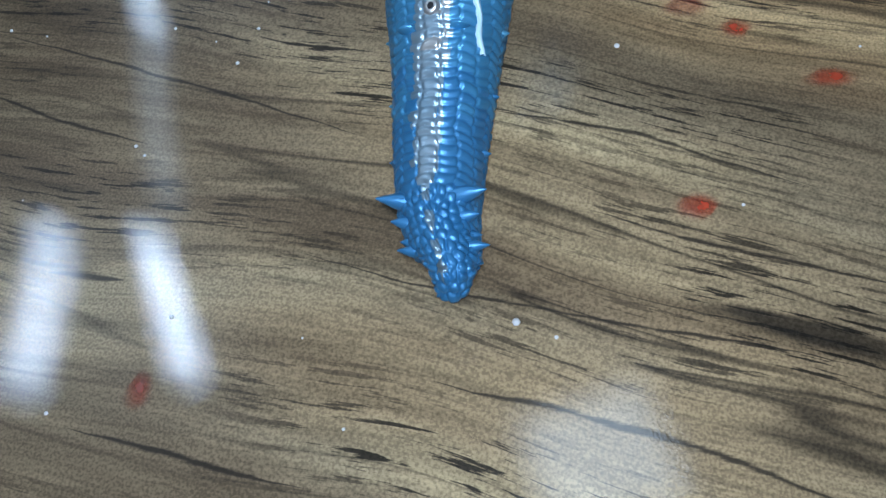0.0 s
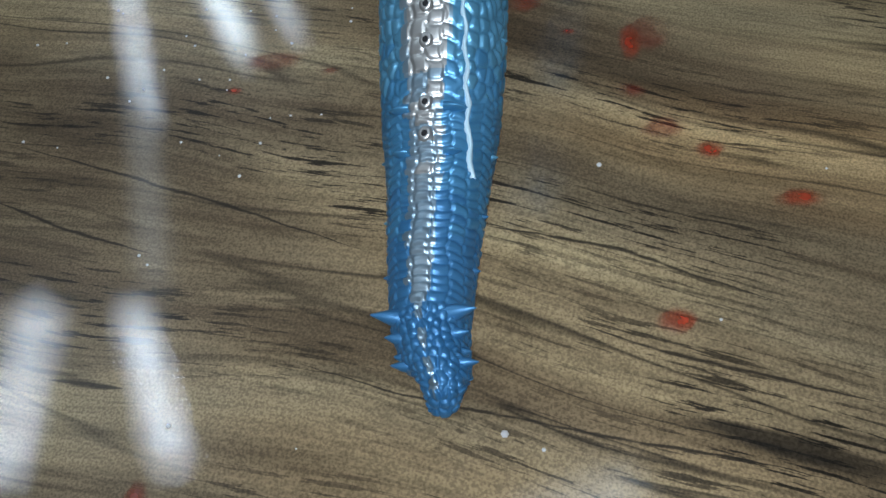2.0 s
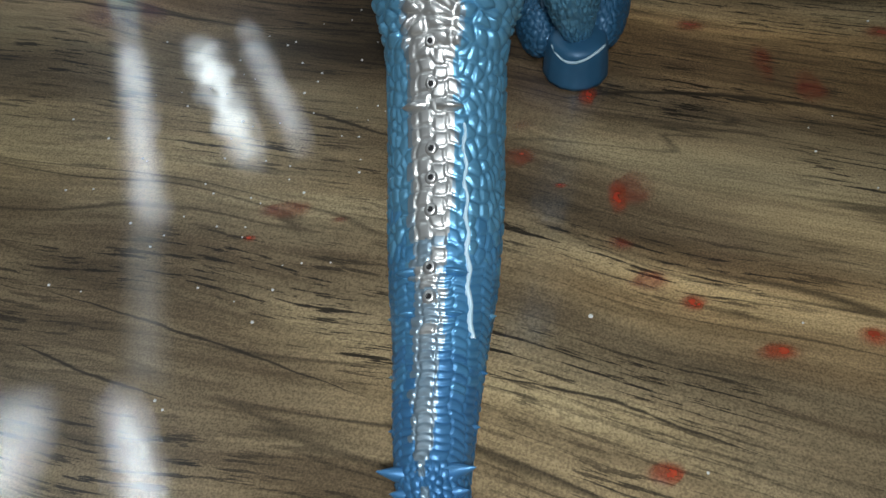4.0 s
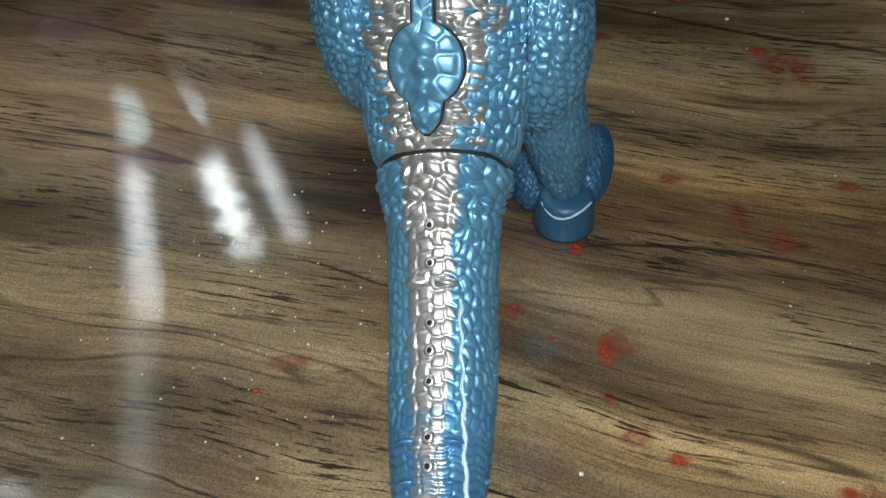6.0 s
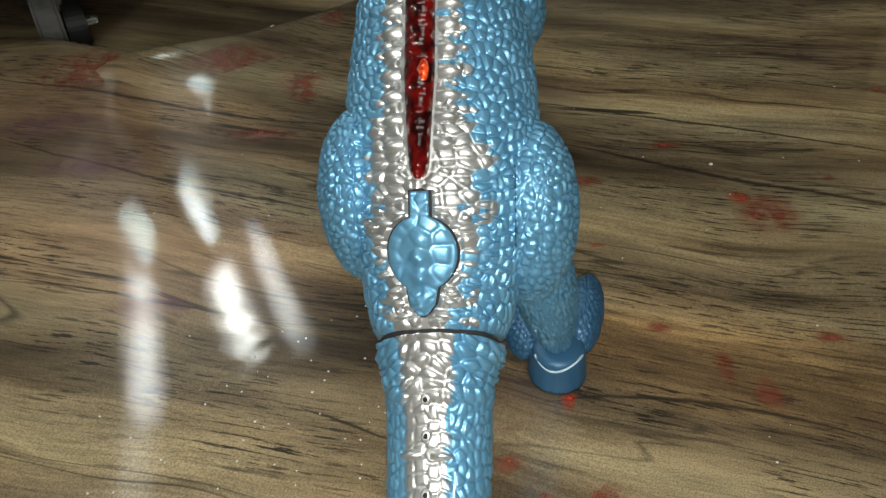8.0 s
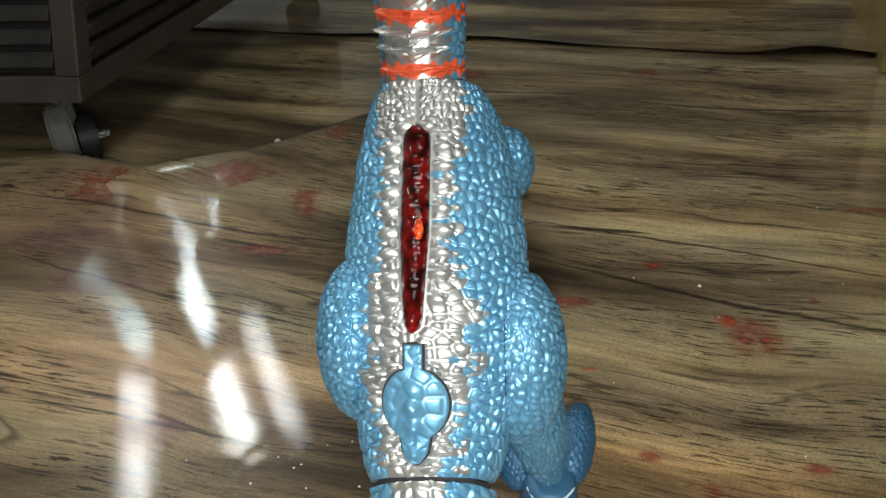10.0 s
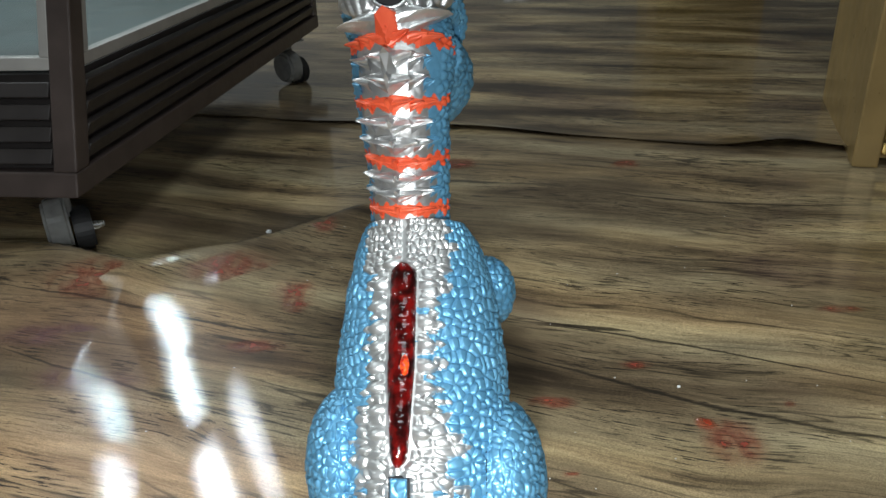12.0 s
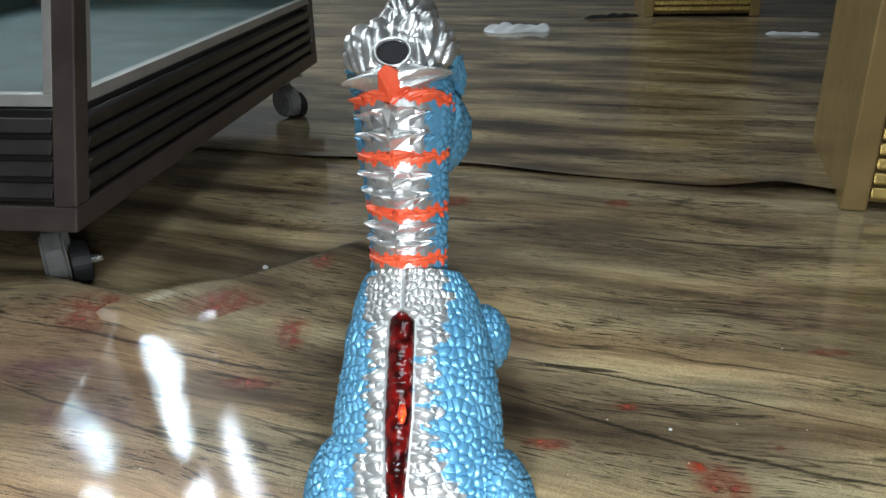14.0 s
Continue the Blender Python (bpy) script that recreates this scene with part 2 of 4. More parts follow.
_clear = _t.nodes.new("ShaderNodeBsdfTransparent")
_clear.inputs[0].default_value = (0.93, 0.96, 0.96, 1)
_shine = _t.nodes.new("ShaderNodeBsdfGlossy")
_shine.inputs["Roughness"].default_value = 0.03
_both = _t.nodes.new("ShaderNodeMixShader")
_both.inputs[0].default_value = 0.07
_t.links.new(_clear.outputs[0], _both.inputs[1])
_t.links.new(_shine.outputs[0], _both.inputs[2])
_t.links.new(_both.outputs[0], _t.nodes["Material Output"].inputs[0])


def fading(m, scale, lo, hi, full):
    """Paint that thins out unevenly towards its rim."""
    n = Nodes(m)
    sub = n.t.nodes.new("ShaderNodeVectorMath")
    sub.operation = "DISTANCE"
    flat = n.t.nodes.new("ShaderNodeVectorMath")
    flat.operation = "MULTIPLY"
    flat.inputs[1].default_value = (1, 1, 0)
    co = n.t.nodes.new("ShaderNodeTexCoord").outputs["Generated"]
    n.link(co, flat.inputs[0])
    n.link(flat.outputs[0], sub.inputs[0])
    sub.inputs[1].default_value = (0.5, 0.5, 0)
    rim = n.ramp(sub.outputs["Value"], (0.14, 1.0), (0.47, 0.0))
    n.link(n.mix(1.0, n.ramp(n.noise(scale, 4), (0.32, lo), (0.62, hi)), n.mix(1.0, rim, (full, full, full), "MULTIPLY"), "MULTIPLY"), m.node_tree.nodes["Principled BSDF"].inputs["Alpha"])


STAIN = material("red_stain", (0.50, 0.05, 0.02), 0.35, 0, 0.5)
_n = Nodes(STAIN)
_n.base(_n.ramp(_n.noise(120, 3), (0.3, (0.32, 0.035, 0.014)), (0.7, (0.56, 0.075, 0.03))))
fading(STAIN, 110, 0.4, 1.0, 0.78)
FAINT = material("faded_red_stain", (0.30, 0.06, 0.035), 0.3, 0, 0.5)
_n = Nodes(FAINT)
_n.base(_n.ramp(_n.noise(90, 3), (0.3, (0.2, 0.04, 0.03)), (0.7, (0.38, 0.09, 0.05))))
fading(FAINT, 75, 0.12, 1.0, 0.72)
VIOLET = material("faded_violet_stain", (0.22, 0.08, 0.15), 0.3, 0, 0.5)
_n = Nodes(VIOLET)
_n.base(_n.ramp(_n.noise(60, 3), (0.3, (0.16, 0.05, 0.11)), (0.7, (0.30, 0.13, 0.20))))
fading(VIOLET, 40, 0.15, 1.0, 0.42)


# ---- mesh helpers ----
def mesh_object(name, verts, faces, mats, parent=None, label="", index=None, smooth=True):
    me = bpy.data.meshes.new(name)
    me.from_pydata([tuple(v) for v in verts], [], [tuple(f) for f in faces])
    for m in mats if isinstance(mats, (list, tuple)) else [mats]:
        me.materials.append(m)
    if index is not None:
        me.polygons.foreach_set("material_index", np.asarray(index, dtype=np.int32))
    me.polygons.foreach_set("use_smooth", np.full(len(me.polygons), smooth))
    me.update()
    ob = new(name, me)
    ob.parent = parent
    return tagged(ob, label)


def part(name, bm, mat, parent=None, label="", smooth=False):
    me = bpy.data.meshes.new(name)
    bmesh.ops.recalc_face_normals(bm, faces=bm.faces)
    bm.to_mesh(me)
    bm.free()
    me.materials.append(mat)
    me.polygons.foreach_set("use_smooth", np.full(len(me.polygons), smooth))
    ob = new(name, me)
    ob.parent = parent
    return tagged(ob, label)


def thing(name, label, category, group="", at=None):
    e = new(name)
    if at is not None:
        e.matrix_world = at
    return tagged(e, label, category, group)


def box(bm, lo, hi, bevel=0.0, turn=None):
    c = [(a + b) / 2 for a, b in zip(lo, hi)]
    d = [b - a for a, b in zip(lo, hi)]
    m = Matrix.Translation(c) @ (turn or Matrix()) @ Matrix.Diagonal((*d, 1))
    g = bmesh.ops.create_cube(bm, size=1, matrix=m)
    if bevel:
        es = list({e for v in g["verts"] for e in v.link_edges})
        bmesh.ops.bevel(bm, geom=es, offset=bevel, segments=2, affect="EDGES", profile=0.6)
    return bm


def tube(bm, a, b, r1, r2, seg=16):
    a, b = Vector(a), Vector(b)
    m = Matrix.Translation((a + b) / 2) @ (b - a).to_track_quat("Z", "Y").to_matrix().to_4x4()
    bmesh.ops.create_cone(bm, cap_ends=True, segments=seg, radius1=r1, radius2=r2, depth=(b - a).length, matrix=m)
    return bm


def spline(keys, n):
    """Catmull-Rom through rows of numbers, at n even steps of the way."""
    k = np.array(keys, float)
    k = np.vstack([2 * k[0] - k[1], k, 2 * k[-1] - k[-2]])
    out = []
    for i in range(1, len(k) - 2):
        t = np.linspace(0, 1, 24, endpoint=False)[:, None]
        p0, p1, p2, p3 = k[i - 1], k[i], k[i + 1], k[i + 2]
        out.append(0.5 * (2 * p1 + (p2 - p0) * t + (2 * p0 - 5 * p1 + 4 * p2 - p3) * t ** 2 + (3 * p1 - p0 - 3 * p2 + p3) * t ** 3))
    out = np.vstack(out + [k[-2][None]])
    d = np.r_[0, np.cumsum(np.linalg.norm(np.diff(out[:, :2], axis=0), axis=1))]
    s = np.linspace(0, d[-1], n)
    return np.stack([np.interp(s, d, out[:, j]) for j in range(out.shape[1])], 1), s


def cells(u, v, size, seed=0):
    """Uneven cells over the plane: the distances to the nearest two middles, the nearest middle, and a number for it."""
    U, V = u / size, v / size
    iu, iv = np.floor(U).astype(int), np.floor(V).astype(int)
    f1, f2 = np.full(U.shape, 9.0), np.full(U.shape, 9.0)
    cu, cv, idn = np.zeros(U.shape), np.zeros(U.shape), np.zeros(U.shape)
    for du in (-1, 0, 1):
        for dv in (-1, 0, 1):
            a, b = iu + du, iv + dv
            h = np.sin(a * 127.1 + b * 311.7 + seed * 17.3) * 43758.5453
            h2 = np.sin(a * 269.5 + b * 183.3 + seed * 9.1) * 43758.5453
            x = a + 0.5 + 0.86 * (h - np.floor(h) - 0.5)
            y = b + 0.5 + 0.86 * (h2 - np.floor(h2) - 0.5)
            d = np.hypot(U - x, V - y)
            near = d < f1
            f2 = np.where(near, f1, np.minimum(f2, d))
            cu, cv = np.where(near, x * size, cu), np.where(near, y * size, cv)
            idn = np.where(near, h - np.floor(h), idn)
            f1 = np.where(near, d, f1)
    return f1, f2, cu, cv, idn


def step(x, a, b):
    t = np.clip((x - a) / (b - a), 0, 1)
    return t * t * (3 - 2 * t)


class Limb:
    """A rounded limb along a back line in the y-z plane: rows y, z, half width, half depth, x."""

    def __init__(self, keys, n, smooth=0.012, roll=0.0, bend=(0.0, 0.0)):
        self.roll = roll
        self.bend = bend
        k, self.s = spline(keys, n)
        self.k = k
        tan = np.gradient(k[:, :2], axis=0)
        w = max(1, int(smooth / max(self.s[1], 1e-6)))
        pad = np.pad(tan, ((w, w), (0, 0)), "edge")
        ker = np.hanning(2 * w + 3)[1:-1]
        tan = np.stack([np.convolve(pad[:, j], ker / ker.sum(), "valid") for j in (0, 1)], 1)
        tan /= np.linalg.norm(tan, axis=1)[:, None]
        self.tan = tan
        # how far the flanks lean back at the first and the last end
        self.lean = bend[0] * np.exp(-(self.s / 0.022) ** 2) + bend[1] * np.exp(-((self.s[-1] - self.s) / 0.022) ** 2)
        self.nor = np.stack([-tan[:, 1], tan[:, 0]], 1)

    def at(self, s, th, out=0.0):
        g = [np.interp(s, self.s, self.k[:, j]) for j in range(5)]
        ny, nz = np.interp(s, self.s, self.nor[:, 0]), np.interp(s, self.s, self.nor[:, 1])
        th = th - self.roll
        c, q = np.cos(th), np.sin(th)
        r = g[3] * (c - math.cos(self.roll))
        ln = np.hypot(c * g[2], q * g[3])
        ox, on = q * g[3] / ln, c * g[2] / ln
        x = g[4] + g[2] * (q + math.sin(self.roll)) + out * ox
        d = r + out * on
        back = np.interp(s, self.s, self.lean) * (1 - np.cos(th))
        return np.stack([x, g[0] + ny * d - nz * back, g[1] + nz * d + ny * back], -1)


def limb_mesh(name, limb, nt, shape, mats, parent, label="", close=(True, True)):
    """shape(S, W, TH, limb) gives the height and the material of each point of the skin."""
    ns = len(limb.s)
    th = np.linspace(-math.pi, math.pi, nt, endpoint=False)
    S, TH = np.meshgrid(limb.s, th, indexing="ij")
    A = np.interp(S, limb.s, limb.k[:, 2])
    W = TH * A
    h, mi = shape(S, W, TH)
    P = limb.at(S, TH, h).reshape(-1, 3)
    i = np.arange(ns - 1)[:, None] * nt
    j = np.arange(nt)[None, :]
    j2 = (j + 1) % nt
    F = np.stack([i + j, i + j2, i + nt + j2, i + nt + j], -1).reshape(-1, 4)
    idx = mi[:-1].reshape(-1)
    verts, faces, index = P.tolist(), F.tolist(), idx.tolist()
    for end, on in ((0, close[0]), (ns - 1, close[1])):
        if on:
            ring = [end * nt + q for q in range(nt)]
            verts.append(P[ring].mean(0).tolist())
            c = len(verts) - 1
            for q in range(nt):
                a, b = ring[q], ring[(q + 1) % nt]
                faces.append([b, a, c] if end == 0 else [a, b, c])
                index.append(int(mi[end, q]))
    return mesh_object(name, verts, faces, mats, parent, label, index)


def scales(u, v, size, high, seed=0, sharp=0.5):
    f1, f2, cu, cv, idn = cells(u, v, size, seed)
    pad = step(f2 - f1, 0.0, 0.34)
    dome = np.sqrt(np.clip(1 - (f1 / 0.95) ** 2, 0, 1))
    cone = np.clip(1 - f1 / 0.75, 0, 1)
    return high * pad * ((1 - sharp) * (0.45 + 0.55 * dome) + sharp * cone * 1.2) * (0.7 + 0.5 * idn), cu, cv, idn


def scales3(P, size, high, seed):
    """Scales over any skin, from uneven cells in space."""
    Q = P / size
    I = np.floor(Q).astype(int)
    f1, f2, idn = np.full(Q.shape[:-1], 9.0), np.full(Q.shape[:-1], 9.0), np.zeros(Q.shape[:-1])
    for a in (-1, 0, 1):
        for b in (-1, 0, 1):
            for c in (-1, 0, 1):
                J = I + np.array((a, b, c))
                k = J[..., 0] * 127.1 + J[..., 1] * 311.7 + J[..., 2] * 74.7 + seed * 3.7
                o = np.stack([np.sin(k * w) * 43758.5453 for w in (1.0, 1.31, 1.73)], -1)
                o = o - np.floor(o)
                d = np.linalg.norm(J + 0.5 + 0.8 * (o - 0.5) - Q, axis=-1)
                near = d < f1
                f2 = np.where(near, f1, np.minimum(f2, d))
                idn = np.where(near, o[..., 0], idn)
                f1 = np.where(near, d, f1)
    return high * step(f2 - f1, 0.0, 0.30) * (0.45 + 0.5 * np.sqrt(np.clip(1 - f1 ** 2, 0, 1)) + 0.2 * idn)


def cone_rows(rows):
    """Spikes: rows of place, direction, length, radius, flatness. Six-sided, bent a little."""
    verts, faces = [], []
    for p, d, ln, r, flat in rows:
        p, d = Vector(p), Vector(d).normalized()
        q = d.to_track_quat("Z", "X")
        base = len(verts)
        for lev, rr in ((-0.25, 1.0), (0.25, 0.82), (0.65, 0.42), (0.93, 0.13)):
            for k in range(7):
                a = k / 7 * 2 * math.pi
                verts.append(p + q @ Vector((math.cos(a) * r * rr, math.sin(a) * r * rr * flat, lev * ln)))
        verts.append(p + d * ln)
        for lev in range(3):
            for k in range(7):
                a, b = base + lev * 7 + k, base + lev * 7 + (k + 1) % 7
                faces.append((a, b, b + 7, a + 7))
        for k in range(7):
            faces.append((base + 21 + k, base + 21 + (k + 1) % 7, base + 28))
    return verts, faces


# ---- floor ----
def seam_y(x):
    return 1.637 - 0.268 * x + 0.006 * np.sin(9 * x + 1) + 0.003 * np.sin(23 * x)


def floor_height(x, y):
    """Slow waves, and fine crinkles set where a lamp's reflection should break up."""
    h = 0.00026 * np.sin(14 * x + 5 * y) + 0.0002 * np.sin(11 * y - 6 * x + 2) + 0.00003 * np.sin(37 * x + 21 * y + 1) + 0.000012 * np.sin(61 * y - 33 * x)
    near = np.exp(-((x + 0.155) / 0.042) ** 2 - ((y - 0.49) / 0.095) ** 2)
    h = h + near * (0.000024 * np.sin(270 * y + 60 * x + 2 * np.sin(31 * x)) + 0.000030 * np.sin(240 * x - 110 * y + 2 * np.sin(55 * y)) + 0.000008 * np.sin(520 * y + 310 * x))
    # the loose edge by the brown cabinet, curled up; its broad rise steers reflections
    e = np.interp(x, (-1.6, -0.683, -0.55, -0.416, -0.30, -0.12, 0.10), (1.215, 1.093, 1.053, 1.011, 1.070, 1.210, 1.375)) + 0.004 * np.sin(31 * x) - y
    curl = np.where(e > 0, 0.025 * np.exp(-(e / 0.17) ** 2) + 0.012 * np.exp(-(e / 0.06) ** 2), 0.038 * np.exp(-(e / 0.007) ** 2))
    return h - 0.0006 + curl * step(-x, -0.02, 0.16) * (0.85 + 0.15 * np.sin(11 * x + 1))


def grid_sheet(name, X, Y, Z, mat, label):
    ny, nx = X.shape
    P = np.stack([X, Y, Z], -1).reshape(-1, 3)
    i, j = np.meshgrid(np.arange(ny - 1), np.arange(nx - 1), indexing="ij")
    a = i * nx + j
    F = np.stack([a, a + 1, a + nx + 1, a + nx], -1).reshape(-1, 4)
    return tagged(mesh_object(name, P.tolist(), F.tolist(), mat), label, "floor", kind="structure")


xs = np.r_[np.linspace(-1.6, -0.6, 40, endpoint=False), np.linspace(-0.6, 0.35, 240, endpoint=False), np.linspace(0.35, 1.6, 60)]
vs = np.r_[np.linspace(0, 0.34, 40, endpoint=False), np.linspace(0.34, 0.72, 240, endpoint=False), np.linspace(0.72, 0.86, 150, endpoint=False), np.linspace(0.86, 1, 30)]
X, V = np.meshgrid(xs, vs)
Y = -0.9 + V * (seam_y(X) + 0.03 + 0.9)
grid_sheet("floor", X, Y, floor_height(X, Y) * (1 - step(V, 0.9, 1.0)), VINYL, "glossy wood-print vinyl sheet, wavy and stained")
vs = np.linspace(0, 1, 60) ** 2
X, V = np.meshgrid(np.linspace(-2.9, 2.9, 300), vs)
edge = seam_y(X)
Y = edge + V * (5.2 - edge)
lift = 0.0035 + (0.004 + 0.004 * np.sin(7 * X + 2) + 0.012 * np.exp(-((X - 0.6) / 0.07) ** 2)) * np.exp(-(Y - edge) / 0.035)
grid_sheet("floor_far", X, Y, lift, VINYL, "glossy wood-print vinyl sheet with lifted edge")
bm = bmesh.new()
box(bm, (-3.0, -2.4, -0.08), (3.0, 5.3, -0.006))
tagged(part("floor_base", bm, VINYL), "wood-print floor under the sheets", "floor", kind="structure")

for name, lo, hi in (("wall_west", (-3.0, -2.4, 0), (-2.9, 5.3, CEIL)), ("wall_east", (2.9, -2.4, 0), (3.0, 5.3, CEIL)),
                     ("wall_south", (-2.9, -2.4, 0), (2.9, -2.3, CEIL)), ("wall_north", (-2.9, 5.2, 0), (2.9, 5.3, CEIL))):
    bm = bmesh.new()
    box(bm, lo, hi)
    tagged(part(name, bm, WALL), "plain painted room wall", "wall", kind="structure")
bm = bmesh.new()
box(bm, (-3.0, -2.4, CEIL), (3.0, 5.3, CEIL + 0.1))
tagged(part("ceiling", bm, CEILING), "plain white ceiling", "ceiling", kind="structure")
# housings for all lamps above, the two added ones too
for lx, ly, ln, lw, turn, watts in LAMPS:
    e = thing("ceiling_or_added_light", "white ceiling light with steel housing, two of the eight added", "light", "ceiling lights", pose(lx, ly, CEIL, 0, 0, turn))
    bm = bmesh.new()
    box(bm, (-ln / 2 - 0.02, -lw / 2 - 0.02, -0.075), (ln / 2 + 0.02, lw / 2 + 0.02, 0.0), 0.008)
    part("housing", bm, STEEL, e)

# housing for the added fill lamp, out of view
e = thing("rear_fill_light", "added fill light behind the camera, in a white housing", "light", at=pose(0.15, -2.3, 1.75))
bm = bmesh.new()
box(bm, (-0.64, 0.0, -0.07), (0.64, 0.10, 0.07), 0.01)
part("housing", bm, STEEL, e)

# ---- toy dinosaur ----
toy = thing("toy_dinosaur", "blue plastic toy dinosaur with silver spine and orange neck bands", "toy")

TORSO = Limb([(0.3715, 0.1475, 0.0335, 0.032, 0), (0.377, 0.160, 0.038, 0.035, 0), (0.387, 0.182, 0.044, 0.040, 0), (0.400, 0.207, 0.049, 0.044, 0),
              (0.420, 0.231, 0.050, 0.046, 0), (0.445, 0.252, 0.0495, 0.046, 0), (0.470, 0.271, 0.047, 0.044, 0),
              (0.490, 0.287, 0.043, 0.040, 0), (0.502, 0.299, 0.037, 0.034, 0), (0.508, 0.3085, 0.029, 0.027, 0)], 470, 0.03, 0.16, (0.017, 0.0))


def s_of(limb, y):
    return float(np.interp(y, limb.k[:, 0], limb.s))


S_PLUG, S_TIP, S_NOTCH = s_of(TORSO, 0.3870), s_of(TORSO, 0.3745), s_of(TORSO, 0.399)
S_LB, S_LT = s_of(TORSO, 0.404), s_of(TORSO, 0.4905)


def lens_half(s):
    t = (s - S_LB) / (S_LT - S_LB)
    e = np.sqrt(np.clip(1 - np.clip((0.07 - t) / 0.07, 0, 1) ** 2, 0, 1)) * np.sqrt(np.clip(1 - np.clip((t - 0.94) / 0.06, 0, 1) ** 2, 0, 1))
    return np.where((t > 0) & (t < 1), (0.0048 + 0.0032 * np.clip(t * 2.2, 0, 1)) * e, 0)


def plug_half(s):
    """Half width of the hatch: round, with a square tab above and a tongue below."""
    d = s - S_PLUG
    disc = np.sqrt(np.clip(0.0183 ** 2 - d ** 2, 0, None))
    tab = np.where((d > 0) & (s < S_NOTCH + 0.004), 0.0048, 0)
    u = np.clip((d + 0.031) / 0.02, 0, 1)
    tongue = np.where((d < 0) & (d > -0.031), 0.0052 + 0.004 * u, 0) * np.sqrt(np.clip((d + 0.031) / 0.006, 0, 1))
    return np.maximum(np.maximum(disc, tab), tongue)


def torso_skin(S, W, TH):
    h1, cu, cv, idn = scales(S * 0.9, W, 0.0056, 0.0021, 3, 0.1)
    big, bu, bv, bid = scales(S, W * 0.62, 0.0056, 0.0024, 8, 0.28)
    f = S / TORSO.s[-1]
    band = np.interp(f, [0, 0.1, 0.25, 0.38, 0.5, 0.65, 0.78, 0.86, 1.0], [0.017, 0.021, 0.031, 0.033, 0.022, 0.016, 0.018, 0.026, 0.026])
    near = step(np.abs(W), band + 0.006, band - 0.001)
    h = h1 * (1 - near) + big * near
    # smooth, small pebbles behind the neck
    pebble = step(f, 0.86, 0.9)
    hp, pu, pv, pid = scales(S, W, 0.0045, 0.0014, 5, 0.1)
    h = h * (1 - pebble) + hp * pebble
    silver = (np.abs(bv / 0.62) < band + (bid - 0.5) * 0.012).astype(int)
    away = np.minimum(1, np.minimum(step(np.abs(W), lens_half(S) + 0.0008, lens_half(S) + 0.004), step(np.abs(W), plug_half(S) + 0.0003, plug_half(S) + 0.003)))
    h = h * np.maximum(away, 0.0) + 0.0002
    # the ridge line
    h *= 1 - 0.75 * np.exp(-(S / 0.0025) ** 2)
    return h, silver


limb_mesh("body", TORSO, 450, torso_skin, [BLUE, SATIN], toy, "pebbled blue body with silver back")

# red lens along the back
nl, nw = 170, 26
ss = np.linspace(S_LB + 0.0004, S_LT - 0.0004, nl)
tt = np.linspace(-1, 1, nw)
SS, TT = np.meshgrid(ss, tt, indexing="ij")
half = lens_half(SS)
AA = np.interp(SS, TORSO.s, TORSO.k[:, 2])
lump = 0.55 + 0.45 * np.abs(np.cos((SS - S_LB) * math.pi / 0.0135))
up = -0.001 + 0.0062 * np.sqrt(np.clip(1 - TT ** 2, 0, 1)) * (0.84 + 0.16 * lump)
P = TORSO.at(SS, half * TT / AA, up).reshape(-1, 3)
a = (np.arange(nl - 1)[:, None] * nw + np.arange(nw - 1)[None, :]).reshape(-1)
lens = mesh_object("light_lens", P.tolist(), np.stack([a, a + 1, a + nw + 1, a + nw], -1).tolist(), RED, toy, "translucent red ribbed light strip")
bm = bmesh.new()
c = TORSO.at(np.array(S_LB + 0.46 * (S_LT - S_LB)), np.array(0.05), 0.0024)
bmesh.ops.create_icosphere(bm, subdivisions=2, radius=0.0037, matrix=Matrix.Translation(c) @ pose(0, 0, 0, 40) @ Matrix.Diagonal((0.85, 2.0, 1, 1)))
part("led", bm, LED, lens, "amber light bulb", True)


def leaf(name, limb, s0, hs, w0, w1, high, mat, label="", keen=False):
    """A smooth, pointed plate that lies on the skin, tip outwards, with a soft crest."""
    n, m = 9, 9
    V = []
    for i in range(n):
        t = i / (n - 1)
        wide = hs * ((1.05 * (1 - t) if keen else (0.72 + 0.5 * t) * (1 - t ** 2.2) ** 0.8)) + 0.0001
        for k in range(m):
            u = k / (m - 1) * 2 - 1
            q = min(max(s0 + wide * u - 0.25 * hs * t, 0.0), float(limb.s[-1]))
            w = w0 + (w1 - w0) * t
            up = high * (1 - abs(u) ** (1.0 if keen else 1.6)) * math.sin(math.pi * min(1.0, 0.16 + (0.42 if keen else 0.62) * t)) + 0.0003 - 0.0012 * (abs(u) > 0.99)
            V.append(limb.at(np.array(q), np.array(w / float(np.interp(q, limb.s, limb.k[:, 2]))), up).tolist())
    F = []
    for i in range(n - 1):
        for k in range(m - 1):
            a = i * m + k
            f = (a, a + 1, a + m + 1, a + m)
            F.append(f if w1 > w0 else f[::-1])
    return mesh_object(name, V, F, mat, toy, label, smooth=not keen)


